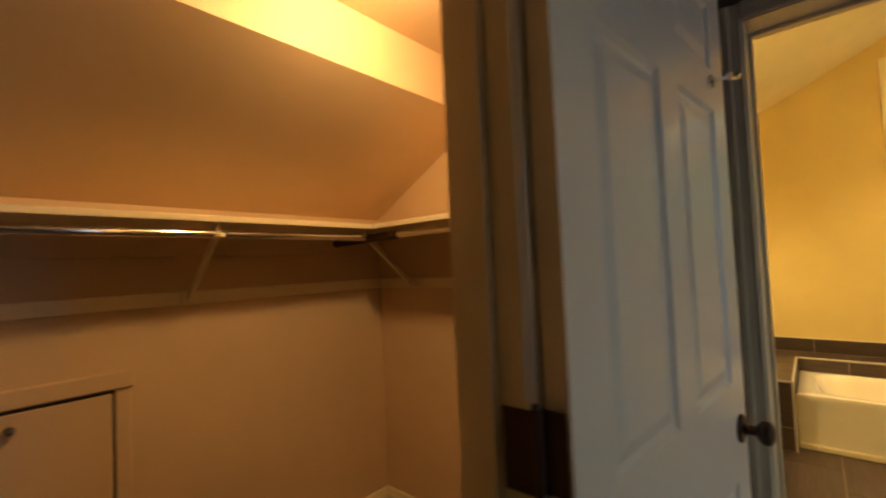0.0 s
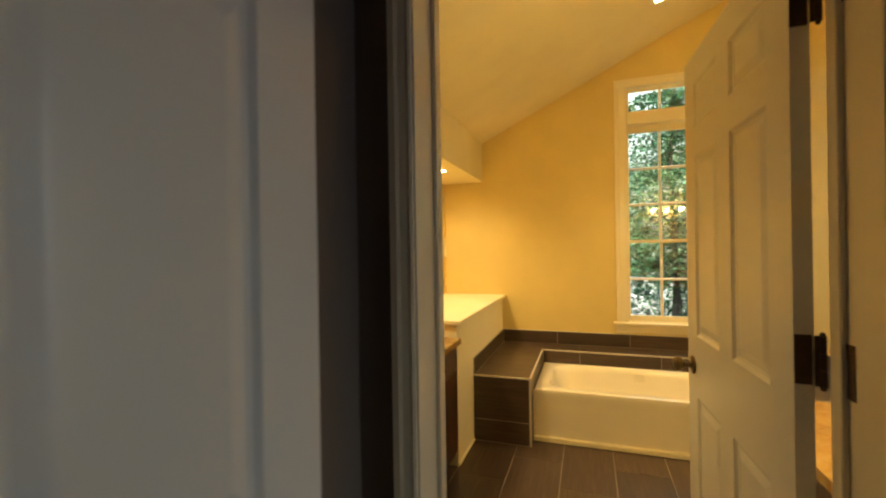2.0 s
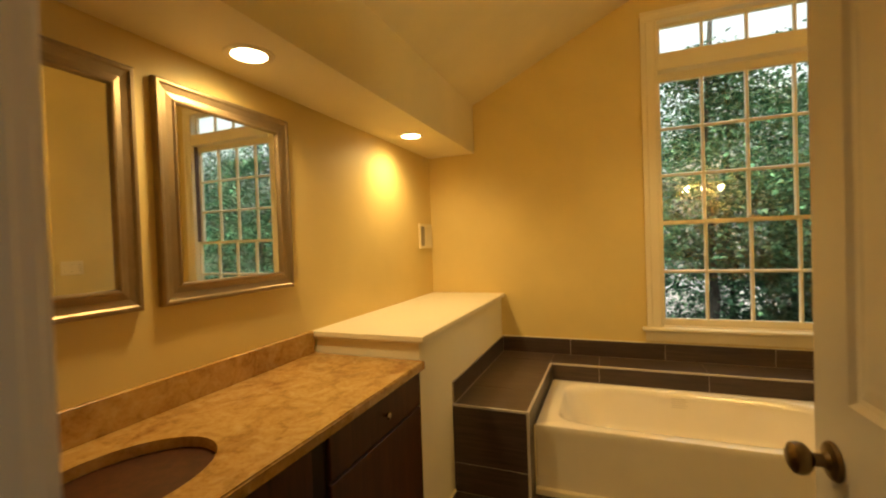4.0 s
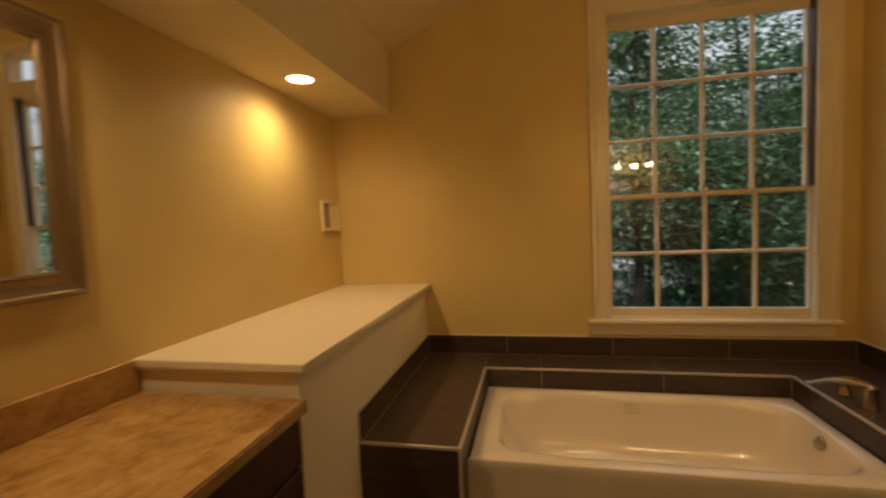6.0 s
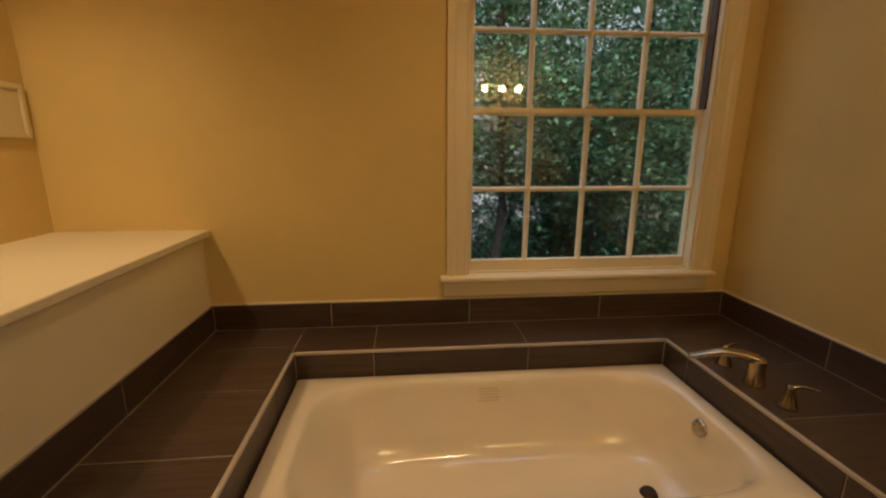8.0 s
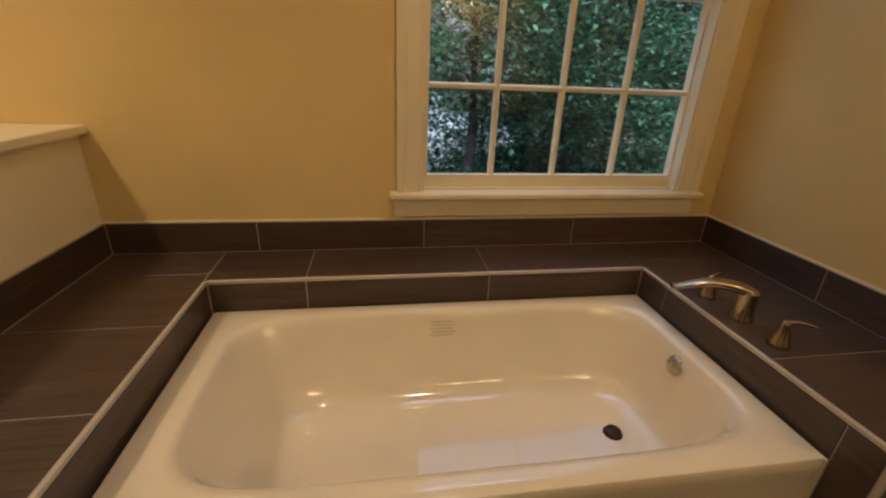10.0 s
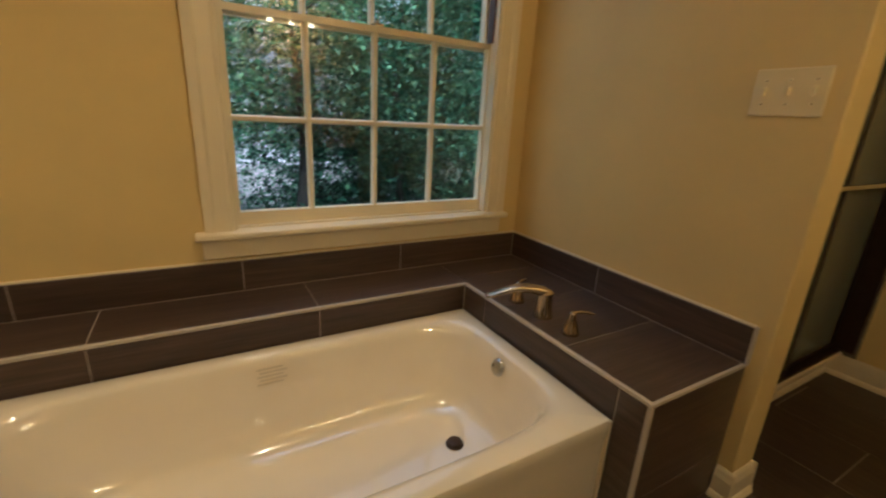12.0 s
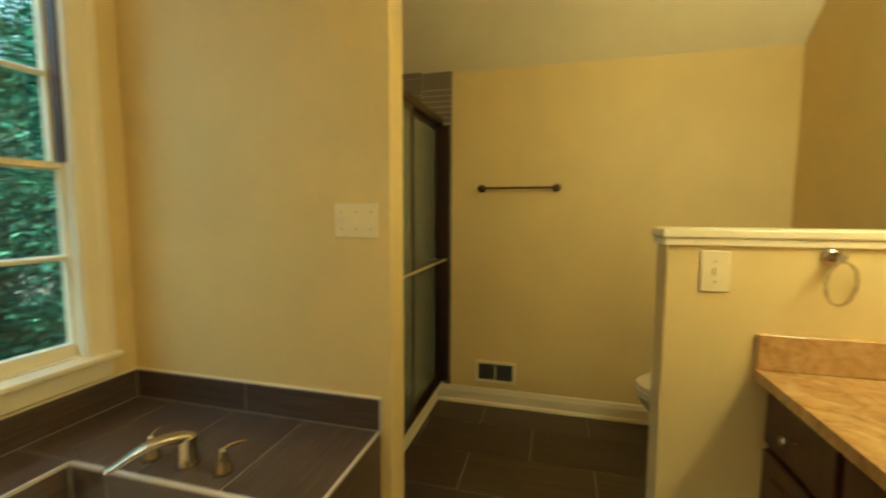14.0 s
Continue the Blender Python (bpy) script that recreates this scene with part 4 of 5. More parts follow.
part("rail", tube([(XF - 0.057, 3.69, 1.385), (XF - 0.057, 4.16, 1.385)], 0.0065, 12), M_BRONZE, bar, smooth=True)

vent = thing("wall_register", (XF, 4.05, 0.215), "cream wall register with dark louvres low on the wall", "air vent")
part("frame", boxes((XF - 0.008, 3.920, 0.148, XF, 3.940, 0.288), (XF - 0.008, 4.158, 0.148, XF, 4.178, 0.288), (XF - 0.008, 3.940, 0.148, XF, 4.158, 0.166), (XF - 0.008, 3.940, 0.270, XF, 4.158, 0.288), bevel=0.002), M_PLASTIC, vent)
# no duct behind: the sheet's near-black colour stands in for its shade
part("backing", boxes((XF - 0.002, 3.940, 0.166, XF, 4.158, 0.270)), M_SLOT, vent, "dark sheet painted as shade behind the louvres")
part("divider", boxes((XF - 0.009, 4.046, 0.166, XF - 0.0021, 4.052, 0.270)), M_PLASTIC, vent)
for k in range(9):
    z = 0.172 + 0.0112 * k
    part("louvre", extrude_profile([(XF - 0.008, z), (XF - 0.007, z), (XF - 0.0022, z + 0.0065), (XF - 0.0032, z + 0.0065)], 'y', 3.941, 4.157), M_SLOT, vent)

# ---------------------------------------------------------------- toilet behind the half wall
to = thing("toilet", (3.25, 2.95, 0), "white ceramic toilet behind the half wall", "toilet")


def oval_loft(rows, n=32):
    bm = bmesh.new()
    rings = [[bm.verts.new((cx + ax * math.cos(2 * math.pi * k / n), cy + ay * math.sin(2 * math.pi * k / n), z)) for k in range(n)] for cx, cy, ax, ay, z in rows]
    for a, b in zip(rings, rings[1:]):
        for k in range(n):
            bm.faces.new((a[k], a[(k + 1) % n], b[(k + 1) % n], b[k]))
    bm.faces.new(rings[0])
    bm.faces.new(rings[-1])
    return bm


part("bowl", oval_loft([(3.25, 2.93, 0.12, 0.25, 0.0), (3.25, 2.93, 0.115, 0.245, 0.04), (3.25, 2.95, 0.095, 0.21, 0.14), (3.25, 2.98, 0.12, 0.23, 0.25), (3.25, 3.02, 0.175, 0.27, 0.35), (3.25, 3.03, 0.185, 0.28, 0.385), (3.25, 3.03, 0.18, 0.275, 0.395)]), M_CERAMIC, to, smooth=True)
part("seat", oval_loft([(3.25, 3.03, 0.185, 0.28, 0.396), (3.25, 3.03, 0.190, 0.285, 0.402), (3.25, 3.03, 0.188, 0.283, 0.414), (3.25, 3.03, 0.18, 0.275, 0.418)]), M_CERAMIC, to, smooth=True)
part("lid", oval_loft([(3.25, 3.03, 0.182, 0.277, 0.419), (3.25, 3.03, 0.186, 0.281, 0.424), (3.25, 3.03, 0.182, 0.277, 0.436), (3.25, 3.03, 0.15, 0.245, 0.441)]), M_CERAMIC, to, smooth=True)
part("tank", boxes((3.03, YV + 0.015, 0.38, 3.47, YV + 0.205, 0.72), bevel=0.022, seg=3), M_CERAMIC, to, smooth=True)
part("tank_lid", boxes((3.02, YV + 0.008, 0.722, 3.48, YV + 0.215, 0.752), bevel=0.009, seg=2), M_CERAMIC, to, smooth=True)
part("flush_lever", tube([(3.10, YV + 0.205, 0.66), (3.10, YV + 0.222, 0.66), (3.14, YV + 0.226, 0.655), (3.18, YV + 0.226, 0.648)], 0.006, 8), M_CHROME, to, smooth=True)

# ---------------------------------------------------------------- shower
SY = 4.45
SD = SY - 0.070     # line of the sliding doors
PX = XR + 0.12
sh = thing("shower_enclosure", (3.1, SY, 0), "framed sliding shower doors with obscure glass", "shower")
part("curb", boxes((PX, SY, 0, XF, SY + 0.11, 0.109), bevel=0.004), M_TRIM, sh)
part("curb_cap", boxes((PX, SY - 0.058, 0.109, XF, SY + 0.115, 0.124), bevel=0.004), M_TRIM, sh, "pale stone curb cap")
part("bottom_track", boxes((PX, SD + 0.02, 0.124, XF, SD + 0.08, 0.136), bevel=0.003), M_BRONZE, sh)
part("header", boxes((PX, SD + 0.018, 1.775, XF, SD + 0.082, 1.822), bevel=0.004), M_BRONZE, sh, "dark bronze header rail")
part("wall_channel", boxes((XF - 0.030, SD - 0.028, 0.136, XF - 0.0125, SD + 0.078, 1.775), bevel=0.003), M_BRONZE, sh)
part("wall_channel", boxes((PX, SD + 0.022, 0.128, PX + 0.028, SD + 0.078, 1.775), bevel=0.003), M_BRONZE, sh)
for x0, x1, y in ((PX + 0.03, 3.20, SD + 0.036), (3.12, XF - 0.03, SD + 0.062)):
    fr = part("door_panel", boxes((x0, y - 0.008, 0.135, x0 + 0.022, y + 0.008, 1.773), (x1 - 0.022, y - 0.008, 0.135, x1, y + 0.008, 1.773), (x0 + 0.022, y - 0.008, 0.135, x1 - 0.022, y + 0.008, 0.16), (x0 + 0.022, y - 0.008, 1.745, x1 - 0.022, y + 0.008, 1.773)), M_BRONZE, sh)
    part("glass", boxes((x0 + 0.022, y - 0.003, 0.16, x1 - 0.022, y + 0.003, 1.745)), M_SHOWERGLASS, fr, "obscure greenish glass")
part("towel_rail", join(tube([(2.66, SD - 0.03, 0.95), (3.62, SD - 0.03, 0.95)], 0.010, 12), tube([(2.68, SD - 0.03, 0.95), (2.68, SD + 0.03, 0.95)], 0.007, 8), tube([(3.60, SD - 0.03, 0.95), (3.60, SD + 0.055, 0.95)], 0.007, 8)), M_CHROME, sh, "pale metal rail across the glass", smooth=True)
M_SHTILE = material("grey_shower_tile", (0.20, 0.165, 0.13), 0.16, build=paint((0.20, 0.165, 0.13), 0.18, 40, 0.2, 0.05))
sw = structure("wall_shower_lining", boxes((XF - 0.006, SY + 0.082, 0.0, XF - 0.0005, YB, 2.1), (PX + 0.12, YB - 0.006, 0.0, XF - 0.006, YB - 0.0005, 2.45)), M_GROUT, "grey tiled lining of the shower walls", "wall")

# ---------------------------------------------------------------- skirting
BP = [(0, 0), (0.026, 0), (0.025, 0.010), (0.020, 0.019), (0.014, 0.022), (0.014, 0.075), (0.010, 0.088), (0.008, 0.100), (0.003, 0.108), (0, 0.108)]


def skirting(axis, a, b, face, sign):
    return extrude_profile([(face + sign * p, z) for p, z in BP], axis, a, b)


sk = structure("baseboard", skirting('y', YV, SY - 0.014, XF, -1), M_TRIM, "cream moulded baseboard along the toilet room wall", "baseboard")
structure("baseboard_shower", skirting('x', PX, XF - 0.014, SY, -1), M_TRIM, "cream moulded baseboard along the shower curb", "baseboard")
structure("baseboard_partition", join(skirting('x', XR + 0.0, PX + 0.0, 4.235, -1), skirting('y', 4.235 - 0.014, SY - 0.014, PX, 1), skirting('y', 4.221, 4.277, XR, -1)), M_TRIM, "cream moulded baseboard round the partition end", "baseboard")
structure("baseboard_closet", moved(join(skirting('x', CX, 0.285, CR, -1), skirting('y', -1.2, CR - 0.014, CX, 1)), Matrix.Translation((0, 0, 0.13))), M_TRIM, "white baseboard of the closet", "baseboard")
structure("baseboard_hall", join(skirting('y', CY + 0.075, 2.178, HX, 1), skirting('x', JR + 0.07, 2.7, 2.178, -1)), M_TRIM, "white baseboard of the hall", "baseboard")

# ---------------------------------------------------------------- closet fittings
cs = thing("closet_shelf", (-0.9, 1.0, 1.51), "cream painted closet shelf running round two walls with cleats", "shelf")
part("board", boxes((CX, -1.2, 1.508, -0.712, CR, 1.528), bevel=0.002), M_TRIM, cs)
part("board", boxes((-0.7115, 1.714, 1.508, 0.284, CR, 1.528), bevel=0.002), M_TRIM, cs)
part("cleat", boxes((CX, -1.2, 1.415, CX + 0.018, CR, 1.507), bevel=0.002), M_CLOSET, cs)
part("lower_cleat", boxes((CX, -1.2, 1.245, CX + 0.018, CR - 0.019, 1.292), bevel=0.003), M_TRIM, cs)
part("lower_cleat", boxes((CX + 0.0005, CR - 0.018, 1.245, 0.284, CR, 1.292), bevel=0.003), M_TRIM, cs)
for y in (1.122, 0.15, -0.8):
    br = part("bracket", join(extrude_profile([(CX + 0.016, 1.265), (CX + 0.034, 1.255), (-0.745, 1.470), (-0.735, 1.505), (-0.760, 1.505), (-0.765, 1.478)], 'y', y - 0.007, y + 0.007), boxes((CX + 0.018, y - 0.022, 1.245, CX + 0.030, y + 0.022, 1.285), bevel=0.003), boxes((-0.775, y - 0.014, 1.462, -0.725, y + 0.014, 1.476), bevel=0.003)), M_TRIM, cs, "shelf bracket")
part("bracket", join(extrude_profile([(CR - 0.016, 1.265), (CR - 0.034, 1.255), (1.745, 1.470), (1.735, 1.505), (1.760, 1.505), (1.765, 1.478)], 'x', -0.80, -0.786), boxes((-0.815, CR - 0.030, 1.245, -0.771, CR - 0.018, 1.285), bevel=0.003)), M_TRIM, cs, "shelf bracket")
rod = thing("closet_rod", (-0.75, 0.2, 1.485), "shiny metal closet rod under the shelf", "closet rod", "closet rods")
part("rod", tube([(-0.752, -1.2, 1.474), (-0.752, 1.70, 1.474)], 0.0135, 14), M_CHROME, rod, smooth=True)
rod2 = thing("closet_rod_short", (-0.2, 1.76, 1.475), "short metal closet rod with a dark end socket", "closet rod", "closet rods")
part("rod", tube([(-0.60, 1.752, 1.477), (0.284, 1.752, 1.477)], 0.0135, 14), M_CHROME, rod2, smooth=True)
part("socket", tube([(-1.03, 1.752, 1.468), (-0.80, 1.752, 1.474), (-0.60, 1.752, 1.477)], 0.018, 14), M_BRONZE, rod2, "dark end socket", smooth=True)

ad = thing("attic_access_door", (CX, 0.62, 0.1), "cream painted low access door set in the closet knee wall", "access door", kind="structure")
part("leaf", boxes((CX, 0.33, 0.12, CX + 0.012, 0.905, 0.985), bevel=0.002), M_CLOSET, ad)
part("head_trim", boxes((CX, 0.28, 0.998, CX + 0.020, 0.962, 1.052), bevel=0.004), M_CLOSET, ad)
part("side_trim", boxes((CX, 0.914, 0.109, CX + 0.007, 0.955, 0.9975), bevel=0.002), M_CLOSET, ad)
# thin near-black strips painted as the shade round the leaf
part("shadow_gap", boxes((CX, 0.33, 0.985, CX + 0.003, 0.914, 0.9975), (CX, 0.9055, 0.12, CX + 0.003, 0.9135, 0.985)), M_SLOT, ad)
part("knob", pull(Matrix.Translation((CX + 0.012, 0.675, 0.945)) @ Matrix.Rotation(radians(90), 4, 'Y')), M_NICKEL, ad, smooth=True)

# ---------------------------------------------------------------- outdoors
def litter(t, b):
    v = coords(t, local=False)
    n = noise_tex(t, v, 0.35, 6, 0.6)
    f = noise_tex(t, v, 9, 6, 0.7)
    t.links.new(mix(t, 0.5, ramp(t, n, [(0.35, (0.045, 0.055, 0.025)), (0.6, (0.10, 0.085, 0.06)), (0.72, (0.16, 0.15, 0.13))]), ramp(t, f, [(0.3, (0.03, 0.03, 0.02)), (0.7, (0.17, 0.14, 0.10))])), b.inputs["Base Color"])
    bump(t, b, f, 0.8, 0.05)


M_GROUND = material("leaf_litter", (0.08, 0.07, 0.05), 0.95, build=litter)
M_DRIVE = material("pale_gravel", (0.22, 0.215, 0.21), 0.9, build=paint((0.22, 0.215, 0.21), 0.9, 8, 0.25, 0.8))


def bark(t, b):
    v = coords(t, (9, 9, 2), local=False)
    n = noise_tex(t, v, 3, 6, 0.65, 0.4)
    t.links.new(ramp(t, n, [(0.3, (0.016, 0.015, 0.014)), (0.7, (0.055, 0.05, 0.045))]), b.inputs["Base Color"])
    bump(t, b, n, 0.9, 0.03)


M_BARK = material("bark", (0.05, 0.04, 0.03), 0.9, build=bark)


def leafy(t, b):
    g = t.nodes.new("ShaderNodeNewGeometry")
    col = ramp(t, g.outputs["Random Per Island"], [(0.0, (0.010, 0.030, 0.020)), (0.45, (0.032, 0.090, 0.055)), (0.8, (0.105, 0.22, 0.13)), (1.0, (0.18, 0.32, 0.18))])
    bough = node(t, "ShaderNodeMapRange")
    t.links.new(noise_tex(t, coords(t, local=False), 0.9, 3), bough.inputs[0])
    bough.inputs[1].default_value, bough.inputs[2].default_value = 0.35, 0.68
    bough.inputs[3].default_value, bough.inputs[4].default_value = 0.45, 1.55
    tone = node(t, "ShaderNodeHueSaturation", Saturation=1.15)
    t.links.new(bough.outputs[0], tone.inputs["Value"])
    t.links.new(col, tone.inputs["Color"])
    col = tone.outputs[0]
    t.links.new(col, b.inputs["Base Color"])
    b.inputs["Roughness"].default_value = 0.55
    b.inputs["Specular IOR Level"].default_value = 0.3
    tr = t.nodes.new("ShaderNodeBsdfTranslucent")
    t.links.new(col, tr.inputs["Color"])
    m = t.nodes.new("ShaderNodeMixShader")
    m.inputs[0].default_value = 0.28
    t.links.new(b.outputs[0], m.inputs[1])
    t.links.new(tr.outputs[0], m.inputs[2])
    t.links.new(m.outputs[0], t.nodes["Material Output"].inputs["Surface"])


M_LEAF = material("leaves", (0.05, 0.12, 0.05), 0.42, build=leafy)

structure("ground", boxes((-400, YB + T + 0.3, -3.6, 400, 800, -3.2)), M_GROUND, "leaf-littered ground below the window", "ground")
structure("driveway", extrude_profile([(24.0, -3.199), (40.0, -3.199), (40.0, -3.17), (24.0, -3.17)], 'x', -14, 16), M_DRIVE, "pale gravel driveway beyond the trees", "driveway")

rng = np.random.default_rng(5)


def leaf_cloud(centres, per, spread, size, flat=0.42):
    """Folded kite-shaped leaves round spray centres; flat sprays lie in drooping tiers."""
    c = np.repeat(np.asarray(centres), per, 0)
    n = len(c)
    o = rng.normal(0, 1, (n, 3)) * np.array([spread, spread, spread * flat])
    o[:, 2] -= 0.30 * (o[:, 0] ** 2 + o[:, 1] ** 2) / spread
    p = c + o
    a = rng.uniform(0, 2 * np.pi, n)
    tilt = rng.normal(-0.30, 0.30, n)
    d = np.stack([np.cos(a) * np.cos(tilt), np.sin(a) * np.cos(tilt), np.sin(tilt)], 1)
    side = np.stack([-np.sin(a), np.cos(a), rng.normal(0, 0.30, n)], 1)
    side /= np.linalg.norm(side, axis=1, keepdims=True)
    s = (size * rng.uniform(0.55, 1.4, n))[:, None]
    up = np.cross(d, side)
    v = np.stack([p, p + d * s * 0.45 + side * s * 0.32 + up * s * 0.07, p + d * s, p + d * s * 0.45 - side * s * 0.32 + up * s * 0.07], 1).reshape(-1, 3)
    i = np.arange(n) * 4
    f = np.concatenate([np.stack([i, i + 1, i + 2], 1), np.stack([i, i + 2, i + 3], 1)])
    return v, f


def tree(x, y, ground, height, crown_low, radius, sprays, per, size, r_trunk, lean=0.0):
    t = thing("tree", (x, y, ground), "tall deciduous tree with dark trunk and dense green leaves", "tree", "trees outside the window")
    top = ground + height
    pts = [(x + lean * (k / 7) * height * 0.05 + 0.06 * math.sin(k * 1.7 + x), y + 0.06 * math.cos(k * 2.1 + y), ground + height * k / 7) for k in range(8)]
    wood = [tube(pts, [r_trunk * (1.25 if k == 0 else 1) * (1 - 0.85 * k / 7) + 0.012 for k in range(8)], 10)]
    centres = []
    for k in range(sprays):
        h = crown_low + (top - crown_low) * (rng.random() ** 1.5)
        a = rng.uniform(0, 2 * math.pi)
        f = (h - ground) / height
        reach = radius * (0.30 + 0.70 * rng.random()) * (1.0 if f < 0.6 else max(0.3, (1 - f) / 0.4))
        i = min(6, int(f * 7))
        base = Vector(pts[i]).lerp(Vector(pts[min(7, i + 1)]), f * 7 - i if f < 1 else 0)
        end = base + Vector((math.cos(a) * reach, math.sin(a) * reach, reach * 0.10))
        centres.append(tuple(end))
        centres.append(tuple(base.lerp(end, 0.66) + Vector((rng.normal(0, .2), rng.normal(0, .2), rng.normal(0, .08)))))
        if k % 4 == 0:
            start = base - Vector((0, 0, reach * 0.18))
            wood.append(tube([start, start.lerp(end, 0.5) + Vector((0, 0, 0.05 * reach)), end], [0.010 + 0.10 * r_trunk * (1 - f), 0.007, 0.003], 5))
    part("trunk", join(*wood), M_BARK, t, smooth=True)
    v, f = leaf_cloud(centres, per, radius * 0.19, size, 0.16)
    me = bpy.data.meshes.new("crown")
    me.from_pydata(v.tolist(), [], f.tolist())
    me.materials.append(M_LEAF)
    cr = new("crown", me)
    cr.parent = t
    cr.matrix_parent_inverse = t.matrix_basis.inverted()
    return t


TREES = [
    (2.28, 9.8, 8.2, 1.0, 2.0, 55, 95, 0.105, 0.105), (4.3, 10.9, 7.9, -1.9, 2.3, 120, 105, 0.11, 0.09), (-0.6, 11.8, 8.0, -0.6, 2.4, 90, 100, 0.11, 0.12), (5.9, 9.9, 7.6, -2.6, 2.2, 110, 100, 0.11, 0.10),
    (3.6, 14.2, 8.3, -1.4, 3.0, 105, 100, 0.125, 0.15), (-3.4, 15.5, 8.6, -2.4, 3.2, 90, 85, 0.13, 0.16), (6.8, 14.0, 8.2, -1.6, 3.0, 110, 100, 0.125, 0.15),
    (1.0, 18.5, 8.6, 0.3, 3.4, 80, 90, 0.15, 0.18), (6.4, 19.0, 8.9, -2.0, 3.6, 100, 90, 0.15, 0.18), (10.5, 18.5, 8.8, -2.4, 3.8, 100, 85, 0.15, 0.18), (-6.5, 19.0, 9.4, -2.4, 3.8, 90, 70, 0.16, 0.18),
    (10.2, 12.6, 8.4, -2.6, 3.0, 110, 90, 0.13, 0.14), (17.0, 19.0, 9.4, -2.6, 4.0, 100, 70, 0.17, 0.2)]
for (x, y, h, low, r, sp, per, size, rt) in TREES:
    tree(x, y, -3.2, h, low, r, sp, int(per * 1.5), size * 0.8, rt, 0.3 * math.sin(x))
cen = [(rng.uniform(-30, 45), rng.uniform(44, 60), rng.uniform(-3, 6)) for _ in range(380)]
v, f = leaf_cloud(cen, 90, 1.3, 0.55)
me = bpy.data.meshes.new("far_woods")
me.from_pydata(v.tolist(), [], f.tolist())
me.materials.append(M_LEAF)
tagged(new("far_woods", me), "dense green woods far behind the house", "woods", kind="stuff")

# neighbour's pale house seen through the leaves
ho = thing("neighbour_house", (6, 40, -3.2), "pale sided house half hidden behind the trees", "house")
M_SIDING = material("pale_siding", (0.45, 0.46, 0.49), 0.6, build=paint((0.45, 0.46, 0.49), 0.6, 12, 0.06))
M_ROOF = material("grey_shingles", (0.10, 0.10, 0.11), 0.9, build=paint((0.10, 0.10, 0.11), 0.9, 6, 0.3))
part("wall", boxes((-1, 40, -3.2, 12, 47, 2.6)), M_SIDING, ho)
for k in range(18):
    part("siding_board", extrude_profile([(40, -3.0 + 0.31 * k), (39.97, -3.0 + 0.31 * k), (39.99, -2.70 + 0.31 * k), (40, -2.70 + 0.31 * k)], 'x', -1, 12), M_SIDING, ho)
part("roof", extrude_profile([(39.5, 2.5), (43.5, 5.6), (47.5, 2.5), (47.5, 2.7), (43.5, 5.85), (39.5, 2.7)], 'x', -1.5, 12.5), M_ROOF, ho)
for x in (1.0, 4.6, 8.6):
    w = part("window", boxes((x, 39.93, -0.6, x + 1.1, 39.985, 1.2), bevel=0.02), M_TRIM, ho)
    part("pane", boxes((x + 0.1, 39.915, -0.5, x + 1.0, 39.93, 1.1)), M_SLOT, w)

# ---------------------------------------------------------------- tiles
TILE_MESH = {}


def tile(parent, origin, u, v, lu, lv, thick=0.009, gap=0.0036, mat=None, name="tile"):
    """A slab with eased edges; u is the grain direction, v across, the face looks along u x v."""
    mat = mat or M_TILE
    key = (round(lu, 3), round(lv, 3), thick, mat.name)
    if key not in TILE_MESH:
        bm = bmesh.new()
        g, e = gap / 2, 0.0012
        x0, x1, y0, y1 = g, lu - g, g, lv - g
        r = [[bm.verts.new(p) for p in ((x0, y0, 0), (x1, y0, 0), (x1, y1, 0), (x0, y1, 0))],
             [bm.verts.new(p) for p in ((x0, y0, thick - e), (x1, y0, thick - e), (x1, y1, thick - e), (x0, y1, thick - e))],
             [bm.verts.new(p) for p in ((x0 + e, y0 + e, thick), (x1 - e, y0 + e, thick), (x1 - e, y1 - e, thick), (x0 + e, y1 - e, thick))]]
        for a, b in zip(r, r[1:]):
            for k in range(4):
                bm.faces.new((a[k], a[(k + 1) % 4], b[(k + 1) % 4], b[k]))
        bm.faces.new(r[-1])
        me = bpy.data.meshes.new("tile")
        bm.to_mesh(me)
        bm.free()
        me.materials.append(mat)
        TILE_MESH[key] = me
    ob = new(name, TILE_MESH[key])
    u, v = Vector(u), Vector(v)
    w = u.cross(v)
    m = Matrix((u, v, w)).transposed().to_4x4()
    m.translation = origin
    ob.parent = parent
    ob.matrix_parent_inverse = parent.matrix_basis.inverted()
    ob.matrix_basis = m
    return ob


def run_tiles(parent, origin, u, v, cuts_u, cuts_v, thick=0.009, mat=None):
    o, U, V = Vector(origin), Vector(u), Vector(v)
    for a, b in zip(cuts_u, cuts_u[1:]):
        for c, d in zip(cuts_v, cuts_v[1:]):
            tile(parent, o + U * a + V * c, u, v, b - a, d - c, thick, mat=mat)


Xp, Yp, Zp, Xm, Ym, Zm = (1, 0, 0), (0, 1, 0), (0, 0, 1), (-1, 0, 0), (0, -1, 0), (0, 0, -1)
zt = ZD - 0.009
# ledge tops
run_tiles(core, (0, 0, zt), Xp, Yp, [DL + 0.011, 0.489], [4.259, 4.562, 4.876, 5.187, 5.372])
run_tiles(core, (0, 0, zt), Xp, Yp, [0.489, 0.806, 1.433, 2.031], [5.139, 5.372])
run_tiles(core, (0, 0, zt), Xp, Yp, [2.031, 2.445], [4.289, 4.582, 4.890, 5.190, 5.372])
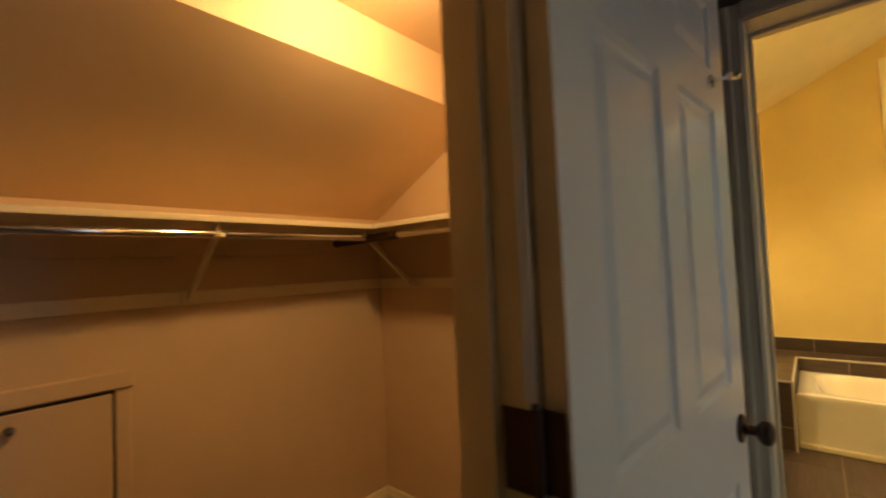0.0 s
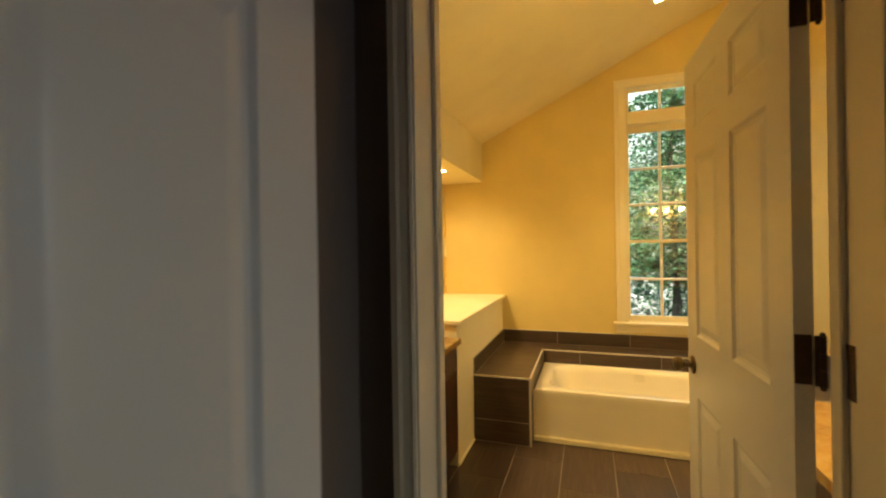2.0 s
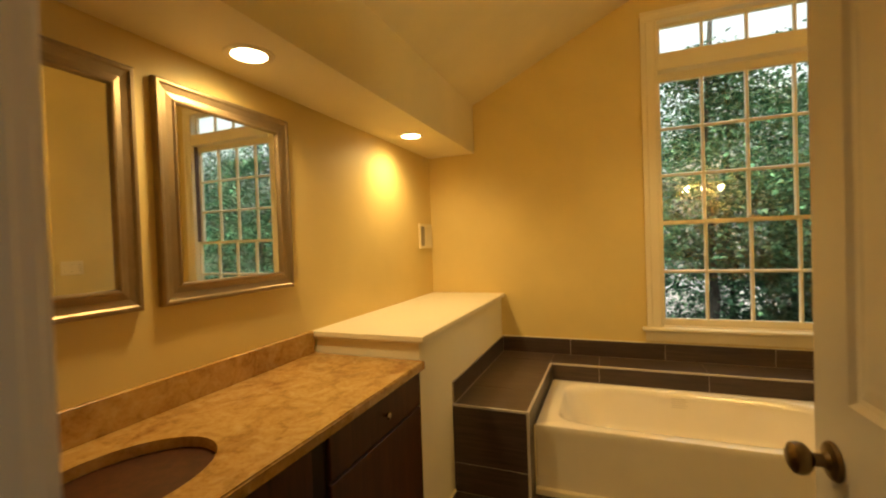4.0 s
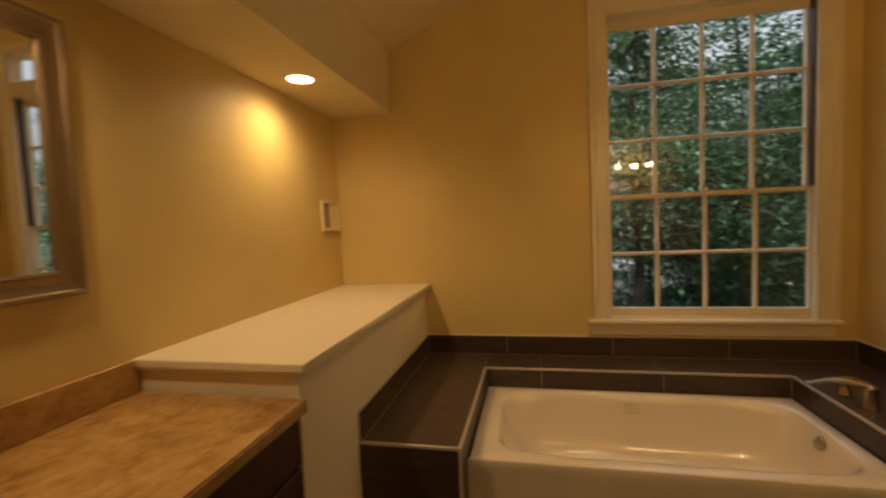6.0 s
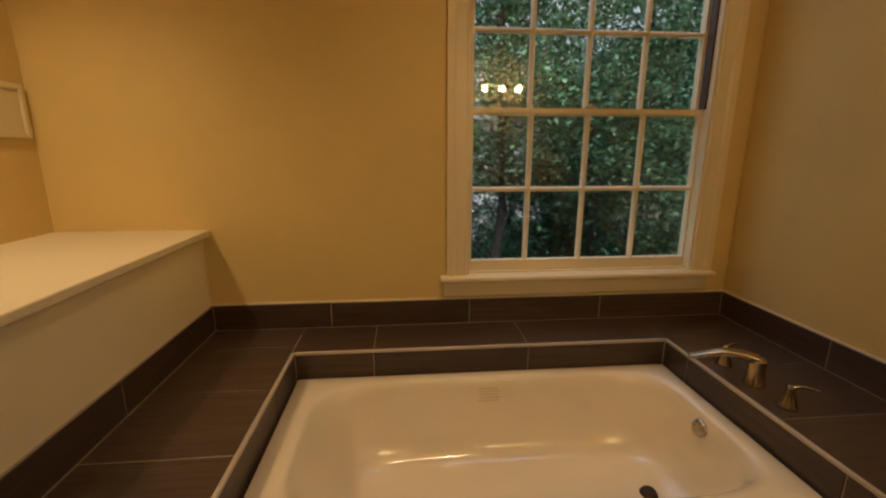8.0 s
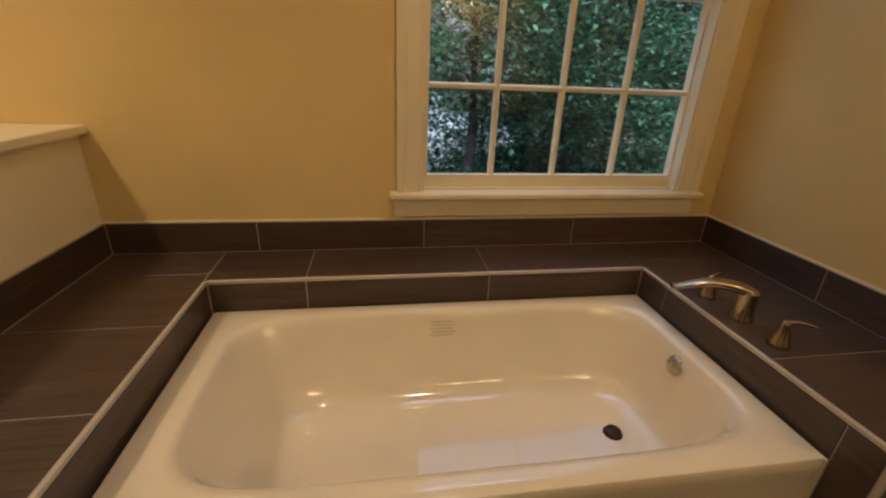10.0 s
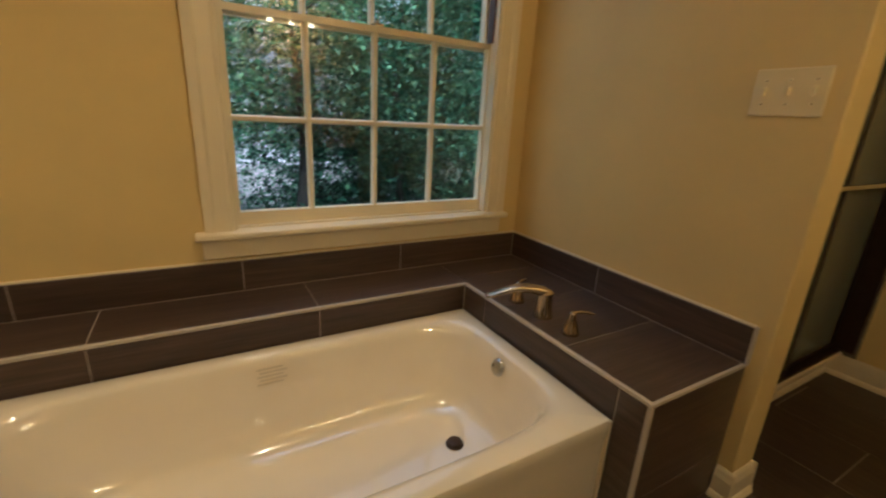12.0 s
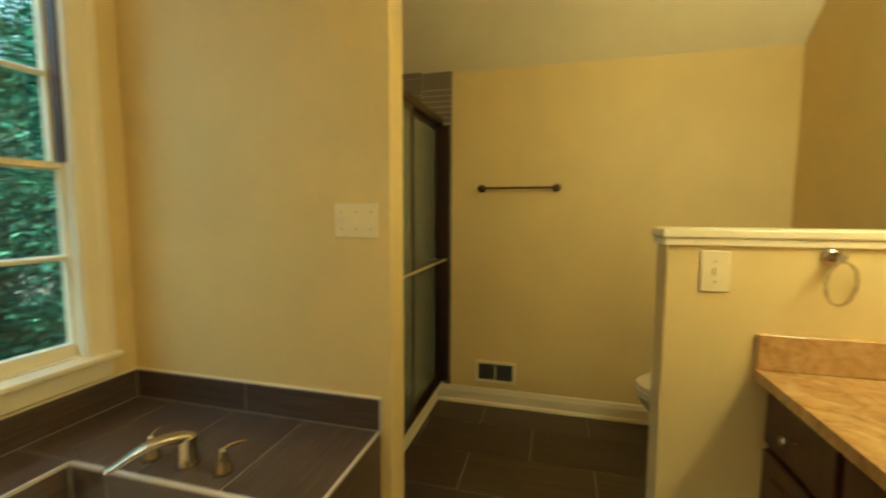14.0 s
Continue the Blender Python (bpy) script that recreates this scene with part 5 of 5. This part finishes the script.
# upstands on the walls
for g in ((DL + 0.001, YB - 0.0085, ZD - 0.001, XR - 0.001, YB, ZD + 0.116), (DL + 0.001, 4.252, ZD - 0.001, DL + 0.0085, YB - 0.0086, ZD + 0.116), (XR - 0.0085, 4.283, ZD - 0.001, XR - 0.0005, YB - 0.0086, ZD + 0.116)):
    part("grout_bed", boxes(g), M_GROUT, core, "pale grout bed")
zs0, zs1 = ZD, ZD + 0.116
run_tiles(core, (0, YB - 0.0005, 0), Xp, Zp, [DL + 0.010, 0.607, 1.224, 1.840, XR - 0.010], [zs0, zs1], 0.010)
run_tiles(core, (DL + 0.0005, 0, 0), Yp, Zp, [4.252, 4.765, 5.372], [zs0, zs1], 0.010)
for a, b in ((4.282, 4.840), (4.840, 5.372)):
    tile(core, (XR - 0.0005, b, zs0), Ym, Zp, b - a, zs1 - zs0, 0.010)
# fronts
run_tiles(core, (0, DF + 0.009, 0), Xp, Zp, [DL, 0.489], [0.002, 0.157, ZD - 0.010], 0.009)
run_tiles(core, (0, DFR + 0.009, 0), Xp, Zp, [2.031, XR - 0.001], [0.002, 0.157, ZD - 0.010], 0.009)
# faces round the tub
run_tiles(core, (0, 5.138, 0), Xp, Zp, [0.502, 0.806, 1.433, 2.018], [0.31, ZD - 0.010], 0.009)
run_tiles(core, (0.491, 0, 0), Yp, Zp, [4.262, 4.880, 5.128], [0.31, ZD - 0.010], 0.009)
run_tiles(core, (0.491, 0, 0), Yp, Zp, [4.262, 4.44], [0.002, 0.31], 0.009)
for a, b, c, d in ((4.374, 4.985, 0.31, ZD - 0.010), (4.985, 5.128, 0.31, ZD - 0.010), (4.291, 4.374, 0.002, ZD - 0.010)):
    tile(core, (2.029, b, c), Ym, Zp, b - a, d - c, 0.009)
# pale caulk line over the upstands
structure("caulk_line", boxes((DL, YB - 0.007, zs1 + 0.0005, XR, YB, zs1 + 0.006), (XR - 0.007, 4.282, zs1 + 0.0005, XR, YB - 0.007, zs1 + 0.006)), M_TRIM, "pale caulk line above the tiled upstand", "trim")
tagged(finish("upstand_end_trim", boxes((XR - 0.013, 4.274, ZD, XR - 0.0005, 4.2815, zs1 + 0.004), bevel=0.001), M_EDGE), "pale metal strip at the end of the tiled upstand", "trim", kind="structure")

# floor
floor = bpy.data.objects["floor"]
W, L = 0.3085, 0.6100
k0 = math.floor((XL - 0.403) / W)
for i in range(k0, k0 + 16):
    x0 = 0.403 + i * W
    if x0 > XF:
        break
    off = 4.10 + (0.5 if i % 2 else 0.0) * L
    for j in range(-5, 5):
        y0, y1 = off + j * L, off + (j + 1) * L
        a, b = max(y0, 2.20), min(y1, 4.46)
        c, d = max(x0, XL), min(x0 + W, XF)
        if b - a < 0.03 or d - c < 0.03 or d < 0.06 and a > 2.4:
            continue
        tile(floor, Vector((d, a, -0.012)), Yp, Xm, b - a, d - c, 0.012)

part("tile_return", boxes((XF - 0.007, SY - 0.105, 0.109, XF - 0.0005, SY + 0.084, 2.11)), M_GROUT, sw, "pale grout bed of the tiled return")
courses = [(0.112 + 0.105 * k, 0.2125 + 0.105 * k) for k in range(16)] + [(1.795 + 0.034 * k, 1.824 + 0.034 * k) for k in range(6)] + [(2.0, 2.105)]
for z0, z1 in courses:
    part("tile", boxes((XF - 0.012, SY - 0.108, z0, XF - 0.007, SY + 0.086, z1), bevel=0.0015), M_SHTILE, sw)
# shower lining tiles, in stacked courses
for k in range(20):
    z = 0.12 + 0.103 * k
    off = 0.15 if k % 2 else 0.0
    for j in range(-1, 4):
        a, b = max(SY + 0.09, SY + 0.09 + j * 0.3 + off), min(YB - 0.008, SY + 0.09 + (j + 1) * 0.3 + off)
        if b - a > 0.03:
            tile(sw, (XF - 0.006, b, z), Ym, Zp, b - a, 0.103, 0.007, 0.005, M_SHTILE)
